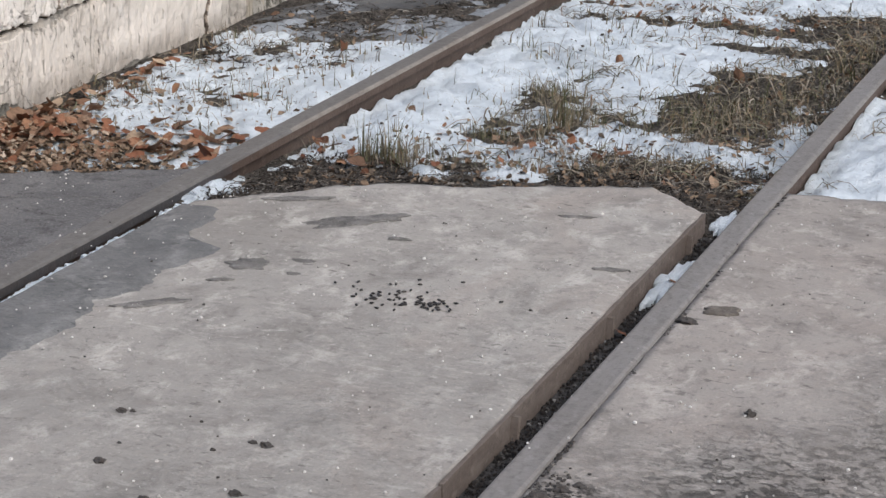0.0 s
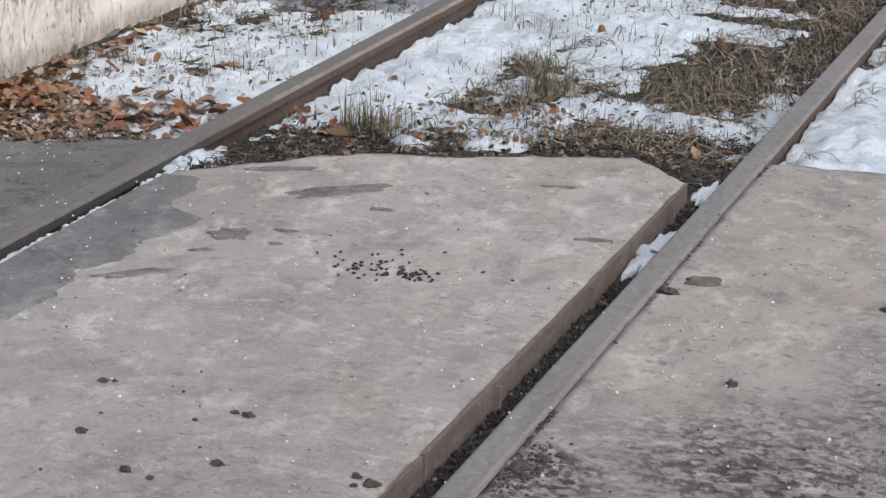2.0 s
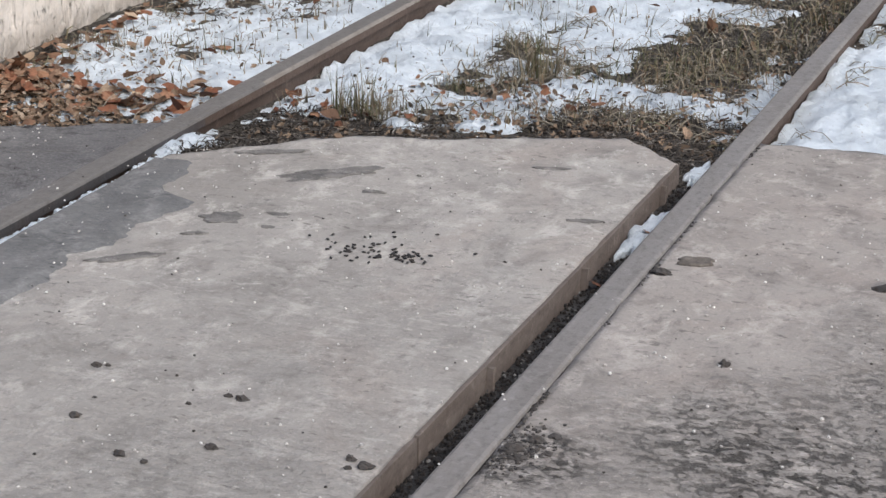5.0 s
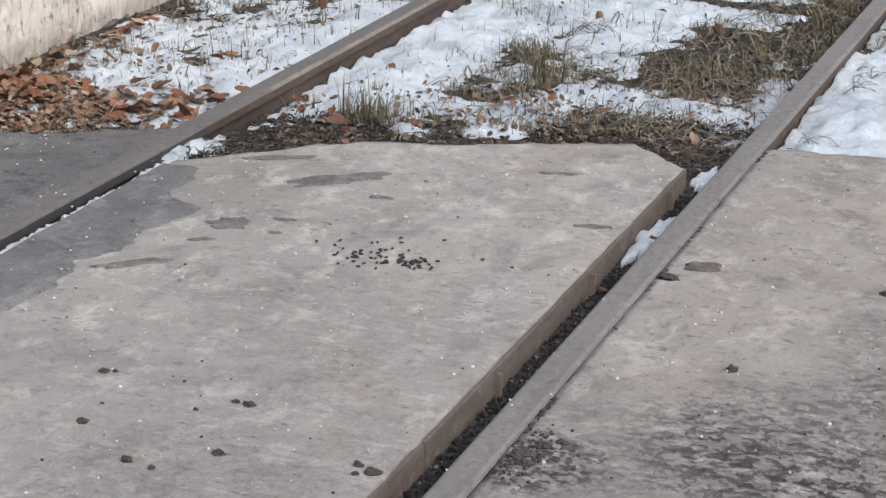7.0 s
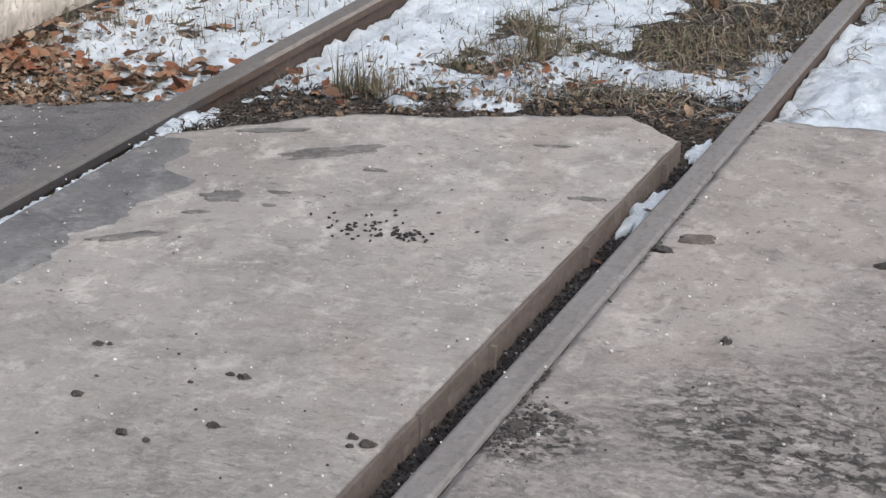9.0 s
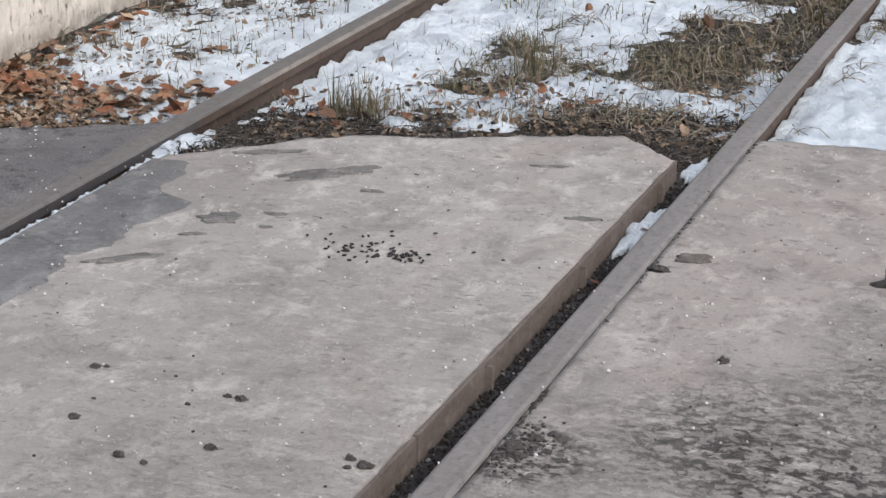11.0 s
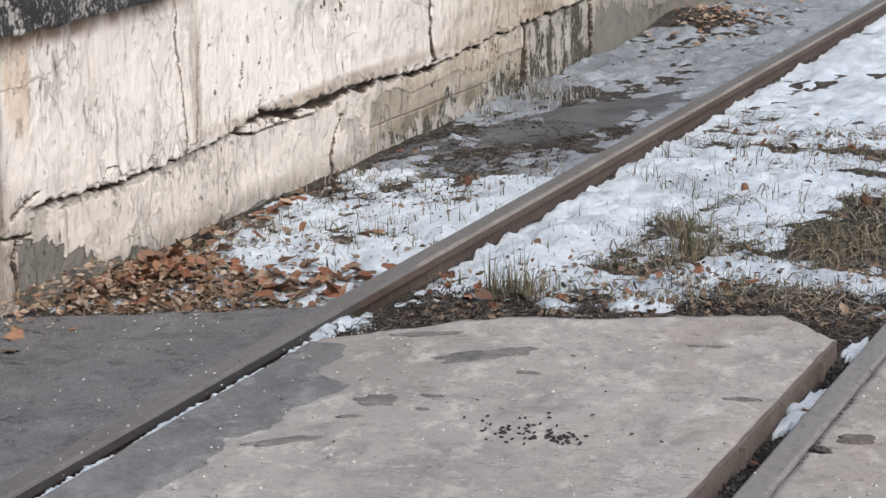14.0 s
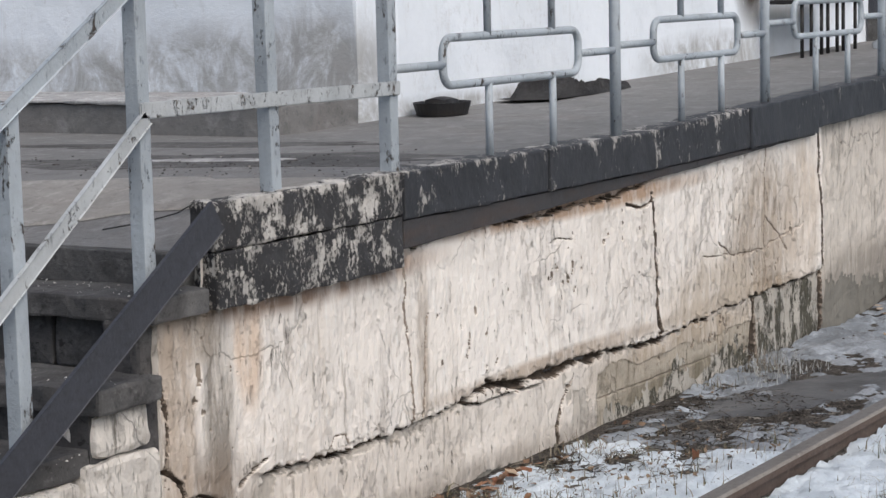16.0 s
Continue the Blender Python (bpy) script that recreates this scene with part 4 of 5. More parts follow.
def floor_at(x, y):
    """The height of the platform's floor, which climbs less beside the building and falls towards the stairs."""
    fall = min(1.0, max(0.0, (0.25 - y) / 0.85))
    return 1.095 + rise(y) * float(np.interp(x, [-2.72, -1.1], [0.74, 1.0])) - 0.118 * fall * fall * (3 - 2 * fall)


fx = steps((-7.2, -3.0, 0.3), (-3.0, -1.10, 0.05))
fy = steps((-0.60, 6.0, 0.06), (6.0, 30.0, 0.8))
fv, ff = grid(fx, fy, lambda x, y: floor_at(x, y) + 0.0015 * fbm(x, y, 0, 4, 1.5))
base, w = len(fv), len(fx)
fv += [(fx[0], -0.60, -0.2), (fx[-1], -0.60, -0.2), (fx[-1], 30.0, -0.2), (fx[0], 30.0, -0.2)]
top_row = len(fy) - 1
ff += [(base, base + 1, *range(w - 1, -1, -1)), (base + 2, base + 3, *range(top_row * w, top_row * w + w)), (base + 1, base + 2, *[j * w + w - 1 for j in range(top_row, -1, -1)]), (base + 3, base, *[j * w for j in range(top_row + 1)])]
thing("floor", mesh_of("floor", fv, ff, PLATFORM), label="worn grey screed of the loading platform", category="floor", kind="structure")

kerb = thing("platform_kerb", label="black painted concrete kerb on the platform's edge, paint flaking", category="kerb")
part("kerb_block", rough_box((-1.08, -0.565, 0.795), (-0.985, 0.488, 0.972), 0.035, 0.007, 0.008, 2.0), KERB_BARE, kerb, "kerb block with most of its black paint gone")
part("kerb_block", rough_box((-1.08, -0.575, 0.976), (-0.980, 0.485, 1.125), 0.035, 0.007, 0.012, 4.0), KERB_BARE, kerb, "kerb block with most of its black paint gone")
cuts = [0.50, 1.55, 2.50, 3.54, 4.42, 5.75, 7.0, 8.3, 9.6, 11.0, 13.0, 16.0, 20.0, 25.0, 30.0]


def sloping(bm, low, foot, top):
    """Sets a bar's underside, from the height low, to foot(y), and lets its top climb by top(y)."""
    for v in bm.verts:
        v.co.z += foot(v.co.y) if v.co.z < low else top(v.co.y)
    return bm


for i, (a, b) in enumerate(zip(cuts, cuts[1:])):
    out = -0.985 + (0.004 if i % 2 else -0.003)
    block = rough_box((-1.12, a + 0.004, 0.955), (out, b - 0.004, 1.121), 0.035 if b < 9 else 0.3, 0.006, 0.010, i * 1.7)
    part("kerb_block", sloping(block, 1.04, lambda y: 0.8 * rise(y) if y > 4.42 else 0.3 * rise(y), rise), KERB if i < 3 else KERB_PLATE, kerb)
for a, b in ((0.51, 2.96), (2.965, 4.40)):
    strip = rough_box((-1.10, a, 0.856), (-1.0, b, 0.951), 0.05, 0.003, 0.004, a * 2.3)
    part("channel", sloping(strip, 0.905, lambda y: 0.029 * (y - 0.55), lambda y: 0.3 * rise(y)), CHANNEL, kerb, "weathered steel channel under the kerb")

# ---- stairs up to the platform ----
stairs = thing("stairs", label="dark concrete stairs beside the platform, worn and sooty, shade coloured into the risers", category="stairs")
TREADS = [(-0.83, -0.585, 0.87), (-1.09, -0.83, 0.648), (-1.37, -1.09, 0.475), (-1.64, -1.37, 0.275), (-1.91, -1.64, 0.08)]
for i, (y0, y1, z) in enumerate(TREADS):
    part("tread", rough_box((-2.9, y0 - 0.025, z - 0.075), (-1.0 if i < 2 else -1.06, y1, z), 0.05, 0.007, 0.01, i * 5.0), CONCRETE_DARK, stairs)
    x = -2.86
    while x < -1.08:
        wide = 0.24 + 0.06 * random.random()
        part("riser_block", rough_box((x, y0 + 0.03, z - 0.235), (min(x + wide, -1.07), y1 + 0.02, z - 0.078), 0.05, 0.008, 0.012, x * 7), RISER, stairs)
        x += wide + 0.012
part("core", box((-2.88, -1.64, -0.2), (-1.09, -0.60, 0.25), 0.01), CONCRETE_DARK, stairs)
part("riser", rough_box((-2.9, -0.625, 0.865), (-1.09, -0.602, 0.972), 0.05, 0.006, 0.006, 3.0), CONCRETE_DARK, stairs)
side_wall = thing("stair_wall", label="whitewashed rubble blocks with open dark joints under the stairs", category="wall")
BLOCKS = [(-1.10, -0.845, 0.44, 0.575), (-1.15, -0.80, 0.25, 0.44), (-1.42, -1.16, 0.25, 0.40), (-0.98, -0.80, 0.06, 0.24), (-1.30, -0.99, 0.06, 0.24), (-1.66, -1.31, 0.06, 0.22), (-1.12, -0.80, -0.2, 0.05), (-1.5, -1.13, -0.2, 0.05), (-1.95, -1.51, -0.2, 0.05)]
for i, (y0, y1, z0, z1) in enumerate(BLOCKS):
    part("block", rough_box((-1.20, y0 + 0.006, z0 + 0.006), (-1.035, y1 - 0.006, z1 - 0.006), 0.022, 0.012, 0.02, i * 3.7), BLOCK, side_wall)
part("block", rough_box((-1.20, -0.855, 0.61), (-1.06, -0.80, 0.80), 0.03, 0.008, 0.012, 9.0), CONCRETE_DARK, side_wall, "dark sooty block")
part("mortar", box((-1.19, -1.9, -0.2), (-1.055, -0.792, 0.05), 0.0), RISER, side_wall, "dark crumbled mortar")
part("mortar", box((-1.19, -1.4, 0.05), (-1.055, -0.792, 0.25), 0.0), RISER, side_wall, "dark crumbled mortar")
part("mortar", box((-1.19, -1.1, 0.25), (-1.055, -0.792, 0.60), 0.0), RISER, side_wall, "dark crumbled mortar")
part("stringer", bar((-0.974, -2.42, -0.075), (-0.974, -0.575, 1.087), 0.104, 0.010, 0.002), STEEL_DARK, stairs, "dark steel stringer up the stair's edge")

# ---- railing ----
railing = thing("railing", label="pale blue-grey steel tube railing, paint chipped", category="railing")
for y, z in ((-1.38, 0.50), (-0.83, 0.86), (-0.20, 1.12), (0.51, 1.115)):
    upright = box((-1.075, y - 0.025, z - 0.01), (-1.025, y + 0.025, 2.06 if y > -0.9 else 1.47), 0.004)
    if z == 1.12:
        for v in upright.verts:
            v.co.y += 0.017 * (1.75 - v.co.z)
    part("post", upright, PAINT, railing)
part("mid_bar", bar((-1.018, -0.86, 1.415), (-1.018, 0.535, 1.408), 0.048, 0.010), PAINT_OLD, railing)
part("top_rail", bar((-1.05, -0.86, 2.08), (-1.05, 0.535, 2.08), 0.05, 0.05), PAINT, railing)
part("stair_bar", bar((-1.018, -2.30, 0.32), (-1.018, -0.83, 1.395), 0.046, 0.010), PAINT_OLD, railing)
part("handrail", bar((-1.018, -2.30, 0.90), (-1.018, -0.80, 1.82), 0.046, 0.010), PAINT, railing)


def loop_points(y0, y1, z0, z1, r=0.055):
    pts = []
    for cy, cz, a0 in ((y1 - r, z1 - r, 0), (y0 + r, z1 - r, 90), (y0 + r, z0 + r, 180), (y1 - r, z0 + r, 270)):
        for k in range(7):
            a = radians(a0 + 15 * k)
            pts.append((-1.05, cy + r * math.cos(a), cz + r * math.sin(a)))
    return pts


pipe_rail = thing("railing", label="pale grey pipe railing with rounded oblong loops", category="railing")
BAYS = [(0.51, 2.26), (2.26, 3.87), (3.87, 5.53), (5.53, 7.2), (7.2, 8.9), (8.9, 10.6), (10.6, 12.3)]
for a, b in BAYS:
    r = rise((a + b) / 2)
    lo, hi = a + 0.37, b - 0.33
    z0, z1 = 1.395 + r, 1.565 + r
    part("loop", tube(loop_points(lo, hi, z0, z1), 0.0155, 10, True), PAINT, pipe_rail)
    zm = (z0 + z1) / 2 - 0.01
    part("link", tube([(-1.05, a, zm), (-1.05, lo, zm)], 0.0155), PAINT, pipe_rail)
    part("link", tube([(-1.05, hi, zm), (-1.05, b, zm)], 0.0155), PAINT, pipe_rail)
    for f in (0.31, 0.79):
        y = lo + (hi - lo) * f
        part("baluster", tube([(-1.05, y, 1.10 + r), (-1.05, y, z0 + 0.008)], 0.0145), PAINT, pipe_rail)
        part("baluster", tube([(-1.05, y, z1 - 0.008), (-1.05, y, 2.05 + r)], 0.0145), PAINT, pipe_rail)
    part("post", tube([(-1.05, b, 1.10 + r), (-1.05, b, 2.07 + r)], 0.0235, 12), PAINT, pipe_rail)
    part("top_rail", tube([(-1.05, a, 2.06 + r), (-1.05, b, 2.06 + r)], 0.021, 12), PAINT, pipe_rail)

# ---- the building behind the platform ----
CX, CY = -2.72, 2.87
thing("wall_building", rough_box((CX - 0.35, CY + 0.352, 0.9), (CX, 7.85, 4.6), 0.25, 0.012, 0.02, 3.0), BUILDING, "lime-washed building wall, patchy white", "wall", kind="structure")
thing("wall_building", rough_box((-9.0, CY, 0.9), (CX, CY + 0.35, 4.6), 0.25, 0.012, 0.02, 6.0), BUILDING, "lime-washed end wall, grey with damp", "wall", kind="structure")
thing("wall_building", rough_box((CX - 0.35, 7.855, 0.9), (CX, 30.0, 4.6), 0.3, 0.012, 0.02, 8.0), BUILDING, "lime-washed building wall", "wall", kind="structure")
thing("plinth", rough_box((-9.0, 2.12, 1.0), (-2.73, CY + 0.03, 1.235), 0.12, 0.010, 0.015, 1.0), PLATFORM, "grey concrete plinth at the building's foot", "plinth", kind="structure")
thing("plinth_ledge", rough_box((-9.0, 2.10, 1.238), (-2.78, CY + 0.02, 1.250), 0.08, 0.010, 0.004, 7.0), FROST, "pale lime-spotted ledge on the plinth", "ledge", kind="structure")
thing("roof", box((-9.2, 2.4, 4.6), (-2.3, 30.2, 4.75), 0.01), CONCRETE_DARK, "roof edge of the building", "roof", kind="structure")

# ---- things on the platform ----
heap = bmesh.new()
bmesh.ops.create_grid(heap, x_segments=80, y_segments=36, size=0.5)
for v in heap.verts:
    u, w = v.co.x * 2, v.co.y * 2
    edge = max(0.0, 1 - (u * u) ** 1.5 - (w * w) ** 1.5)
    fold = 1 - min(1.0, 2.2 * abs(noise.noise(Vector((u * 1.7 + w, w * 1.5 - u, 4.0)))))
    crumple = 1 - min(1.0, 2.2 * abs(noise.noise(Vector((u * 5 - w, w * 4, 9.0)))))
    z = min(1.0, edge * 2.5) * (0.012 + (0.06 * fold + 0.045 * crumple) * (0.5 + 0.75 * bump_at(u, w, -0.45, 0, 0.45, 0.9)))
    v.co = Vector((-2.52 + w * 0.15 + 0.02 * fold, 4.68 + u * 0.66 * (1 - 0.15 * abs(w)), floor_at(-2.5, 4.7) + 0.004 + z))
thing("sacking", heap, CLOTH, "crumpled black sacking heaped against the building wall", "sack")
pan = thing("pan", label="black shallow pan lying by the wall", category="pan")
bowl = bmesh.new()
ring = []
for r, z in ((0.0, 0.012), (0.11, 0.012), (0.128, 0.065), (0.136, 0.065), (0.118, 0.0), (0.0, 0.0)):
    ring.append([bowl.verts.new((-2.55 + r * math.cos(k * math.tau / 28), 3.36 + 1.25 * r * math.sin(k * math.tau / 28), 1.117 + z)) for k in range(28)] if r else [bowl.verts.new((-2.55, 3.36, 1.117 + z))])
for a, b in zip(ring, ring[1:]):
    for k in range(28):
        q = [a[k % len(a)], a[(k + 1) % len(a)], b[(k + 1) % len(b)], b[k % len(b)]]
        bowl.faces.new(list(dict.fromkeys(q)))
part("bowl", bowl, BLACK_IRON, pan)
part("lump", rough_box((-2.61, 3.29, 1.125), (-2.49, 3.43, 1.195), 0.04, 0.02, 0.02, 3.0), BLACK_IRON, pan)

bench = thing("bench", label="long metal bench with thin black legs against the white wall", category="bench")
part("seat", rough_box((-2.66, 7.72, 1.575), (-2.34, 8.85, 1.600), 0.12, 0.004, 0.006, 3.0), BLACK_IRON, bench)
for y in (7.76, 7.93, 8.12, 8.24, 8.42, 8.54, 8.78):
    part("leg", tube([(-2.38, y, floor_at(-2.38, y)), (-2.38, y, 1.578)], 0.013, 8), BLACK_IRON, bench)
part("stretcher", tube([(-2.38, 8.12, 1.36), (-2.38, 8.78, 1.36)], 0.011, 8), BLACK_IRON, bench)
for y0, y1 in ((7.95, 8.40), (8.43, 8.87), (8.90, 9.50)):
    part("back_panel", rough_box((-2.69, y0, 1.64), (-2.65, y1, 2.05), 0.12, 0.004, 0.012, y0), PAINT_OLD, bench, "pale grey panel of the backrest")
for y in (7.93, 8.415, 8.885, 9.52):
    part("back_post", tube([(-2.63, y, 1.60), (-2.66, y, 2.08)], 0.012, 8), BLACK_IRON, bench)
entrance = thing("door", label="brown painted metal door above a grey step", category="door")
part("leaf", box((-2.74, 10.15, 1.47), (-2.69, 11.35, 3.45), 0.008), RUST_BROWN, entrance)
part("door_frame", box((-2.73, 10.03, 1.30), (-2.68, 10.14, 3.55), 0.006), STEEL_DARK, entrance, "dark steel door frame")
thing("step", rough_box((-2.715, 9.95, 1.20), (-2.25, 12.2, 1.46), 0.15, 0.01, 0.015, 4.0), CONCRETE_DARK, "dark grey concrete step before the door", "step")
shovel = thing("snow_shovel", label="black toothed shovel blade lying in crusted ice", category="shovel")
part("blade", rough_box((-2.36, 9.20, floor_at(-2.3, 9.3)), (-2.32, 9.72, floor_at(-2.3, 9.3) + 0.07), 0.05, 0.012, 0.008, 5.0), BLACK_IRON, shovel)
thing("ice_patch", mesh_of("ice_patch", *blob_patch(-2.18, 9.35, 0.16, 0.55, floor_at(-2.2, 9.3) - 0.01, 0.05, 0.0, 8.0, 0.5, 60), SLUSH, True), label="crusted pale ice before the step", category="ice")

for i, (x, y, rx, ry) in enumerate(((-0.52, 3.10, 0.21, 0.80), (-0.80, 2.45, 0.13, 0.50), (-0.66, 1.95, 0.10, 0.30))):
    thing("ice_patch", mesh_of("ice_patch", *blob_patch(x, y, rx, ry, -0.085 - 0.004 * i, 0.020, -0.30, 4.0 + i, 0.5, 90), WET, True), label="dark wet ice between wall and rail", category="ice")
for i, (x, y, rx, ry, mat_, name, label) in enumerate((
        (-1.95, 1.02, 0.95, 0.30, GRITTY, "dirt_patch", "dark gritty dirt lying on the platform"),
        (-2.75, 1.62, 0.9, 0.16, GRITTY, "dirt_patch", "dark damp dirt on the platform"),
        (-2.16, 0.98, 0.30, 0.07, FROST, "ice_patch", "thin pale ice on the platform"),
        (-1.75, 0.02, 0.95, 0.34, PLATFORM_PALE, "screed_patch", "pale trodden screed on the platform"),
        (-2.95, -0.35, 0.30, 0.3, PLATFORM, "manhole_cover", "round concrete cover in the platform"))):
    pv, pf = blob_patch(x, y, rx, ry, 1.0935 + 0.0015 * i, 0.004 if i < 4 else 0.02, 0.35, i * 2.2, 0.5 if i < 4 else 0.02, 60)
    pv = [(px, py, pz + floor_at(px, py) - 1.095) for px, py, pz in pv]
    thing(name, mesh_of(name, pv, pf, mat_, True), label=label, category="patch")

# ---- leaves ----
rng = random.Random(11)
twig = thing("twig", label="thin dry twig lying on the platform", category="twig")
part("stem", tube([(-1.55, -0.42, 1.005), (-1.47, -0.30, 1.02), (-1.42, -0.20, 1.04), (-1.40, -0.16, 1.06)], 0.0025, 6), BLACK_IRON, twig)
part("side_shoot", tube([(-1.47, -0.30, 1.02), (-1.50, -0.24, 1.04), (-1.56, -0.20, 1.045)], 0.0018, 6), BLACK_IRON, twig)


def leaf_shape(size, curl, lobes):
    """A curled dead leaf, round its base; lobes: how deeply its edge is cut."""
    count = 17
    pts, faces = [(0, 0, 0.0)], []
    for i in range(count):
        a = i * math.tau / count
        r = size * (0.62 + 0.38 * math.cos(a)) * (1 - lobes * abs(math.sin(2.5 * a))) * rng.uniform(0.8, 1.15) + 0.16 * size
        x, y = r * math.cos(a), 0.72 * r * math.sin(a)
        pts.append((x, y, curl * (y * y * 1.2 + x * x * 0.3) / size + 0.10 * size * math.sin(2 * a + curl * 5) * rng.random()))
    for i in range(count):
        faces.append((0, 1 + i, 1 + (i + 1) % count))
    return pts, faces


SHAPES = [leaf_shape(0.040, c, l) for c, l in ((0.4, 0.2), (-0.5, 0.35), (0.9, 0.1), (0.2, 0.5), (-0.8, 0.15), (0.7, 0.4), (0.1, 0.45), (-0.3, 0.3))]


def scatter(name, spots, material, label, category, tilt=0.5, small=0.6, large=1.2, lift=0.006):
    """One mesh of many leaves at spots (x, y, z)."""
    verts, faces = [], []
    for x, y, z in spots:
        pts, fs = SHAPES[rng.randrange(len(SHAPES))]
        m = Matrix.Translation((x, y, z + lift + rng.random() * 0.012)) @ Euler((rng.gauss(0, tilt), rng.gauss(0, tilt), rng.random() * 6.28)).to_matrix().to_4x4() @ Matrix.Scale(rng.uniform(small, large), 4)
        k = len(verts)
        verts += [m @ Vector(p) for p in pts]
        faces += [tuple(k + i for i in f) for f in fs]
    return thing(name, mesh_of(name, verts, faces, material), label=label, category=category, kind="stuff")


def spots_in(count, cx, cy, sx, sy, low_x=-9, high_x=9, low_y=-9):
    out = []
    while len(out) < count:
        x, y = rng.gauss(cx, sx), rng.gauss(cy, sy)
        if low_x < x < high_x and y > low_y:
            out.append((x, y, surface(x, y)))
    return out


pile = spots_in(240, -0.84, 0.04, 0.12, 0.16, -1.0, -0.12) + spots_in(60, -0.94, 0.8, 0.05, 0.45, -1.0, -0.12) + spots_in(90, -0.36, 0.13, 0.14, 0.10, -1.0, -0.09)
pile += [(x, y, -0.010) for x, y in ((rng.uniform(-1.0, -0.15), rng.uniform(-1.2, -0.3)) for _ in range(70)) if y < asphalt_edge(x) - 0.01 and rng.random() < 0.15 + 1.2 * max(0.0, 0.5 + y)]
pile = [(x, y, z + 0.025 * rng.random() * bump_at(x, y, -0.88, 0.1, 0.2, 0.4)) for x, y, z in pile]
scatter("leaf_litter", pile, LEAF, "drift of brown autumn leaves at the foot of the wall", "leaves", 0.35, 0.55, 1.25, 0.004)
dull = spots_in(2600, -0.74, -0.12, 0.22, 0.16, -1.02, -0.10) + spots_in(330, -0.86, 0.2, 0.12, 0.22, -1.02, -0.10) + spots_in(260, -0.62, 1.6, 0.25, 0.7, -1.02, -0.10) + spots_in(160, -0.4, 0.4, 0.2, 0.25, -1.02, -0.10)
scatter("leaf_litter", dull, LEAF_DULL, "crumbled rotting leaves on the ground", "leaves", 0.35, 0.10, 0.5, 0.003)
mid = spots_in(700, 0.95, 0.50, 0.40, 0.20, 0.05, 1.48) + spots_in(420, 1.25, 1.5, 0.18, 0.5, 0.05, 1.48) + spots_in(260, 0.3, 0.12, 0.2, 0.12, 0.05, 1.48, -0.3) + spots_in(240, 0.75, 3.15, 0.4, 0.14, 0.05, 1.48) + spots_in(90, 1.3, 2.6, 0.15, 0.2, 0.05, 1.48)
mid = [p for p in mid if p[1] > slab_edge(min(max(p[0], 0), 1.44)) + 0.02]
scatter("leaf_litter", mid, LEAF_DULL, "crumbled rotting leaves between the rails", "leaves", 0.45, 0.10, 0.5, 0.003)
warm = [p for p in spots_in(26, 0.15, 0.35, 0.16, 0.06, 0.03, 1.48) + spots_in(70, 0.85, 0.75, 0.3, 0.15, 0.03, 1.48) + spots_in(40, 0.7, 3.1, 0.35, 0.12, 0.03, 1.48) if p[1] > slab_edge(min(max(p[0], 0), 1.44)) + 0.03]
scatter("leaf_litter", warm, LEAF, "scattered reddish brown leaves beside the slab", "leaves", 0.4, 0.3, 0.8, 0.004)

forms = [mesh_of("fallen_leaf", *s, LEAF_ONE) for s in SHAPES]
BIG = [(-0.296, -0.026), (-0.288, 0.125), (-0.382, 0.682), (-0.422, 1.636), (-0.774, 0.05), (-0.677, 0.10), (-0.793, 0.348), (-0.549, 0.186), (-0.88, 0.08), (-0.708, 0.695), (-0.666, 0.762), (-0.208, 0.202), (-0.411, 0.846), (-0.25, 0.02), (-0.34, 0.06), (-0.20, 0.08),
       (0.833, 1.164), (0.78, 0.773), (1.037, 2.008), (0.374, 2.493), (0.528, 2.115), (0.755, 2.232), (0.667, 0.491), (0.287, 0.22), (0.11, 0.417), (0.03, 0.435), (0.07, 0.39), (1.385, 0.772), (1.256, 0.567), (0.50, 0.93), (0.56, 0.89), (0.90, 0.70), (0.96, 0.76), (0.35, 0.33), (0.24, 0.30), (0.60, 2.97), (0.72, 3.02), (0.48, 2.95)]
for i, (x, y) in enumerate(BIG):
    ob = thing("fallen_leaf", forms[i % len(forms)], label="curled brown fallen leaf", category="leaf", group="fallen leaves")
    ob.matrix_world = Matrix.Translation((x, y, surface(x, y) + 0.018)) @ Euler((rng.gauss(0.3, 0.5), rng.gauss(0, 0.5), rng.random() * 6.28)).to_matrix().to_4x4() @ Matrix.Scale(rng.uniform(0.65, 1.15), 4)
for x, y, z, s in ((1.475, -0.93, -0.035, 0.7), (1.49, -0.52, -0.03, 0.6), (1.47, -0.66, -0.05, 0.5)):
    ob = thing("fallen_leaf", forms[1], label="pale brown leaf caught in the gap beside the rail", category="leaf", group="fallen leaves")
    ob.matrix_world = Matrix.Translation((x, y, z)) @ Euler((0.3, 0.3, 1.2)).to_matrix().to_4x4() @ Matrix.Scale(s, 4)


wedge = [(x, y, max(surface(x, y), -0.012)) for x, y in ((rng.uniform(-1.03, -0.62), rng.uniform(-0.80, 0.0)) for _ in range(900)) if rng.random() < 1.1 - 2.6 * (x + 1.03) - 0.6 * max(0.0, -0.45 - y)]
scatter("leaf_litter", wedge, LEAF_PALE, "straw-coloured crumbled leaves banked against the wall", "leaves", 0.3, 0.10, 0.48, 0.003)

scatter("leaf_litter", [(x, y, surface(x, y)) for x, y in ((rng.gauss(-0.78, 0.14), rng.gauss(5.9, 0.35)) for _ in range(220)) if x > -1.0], LEAF_PALE, "bleached leaves on the mound of soil", "leaves", 0.3, 0.25, 0.9, 0.004)

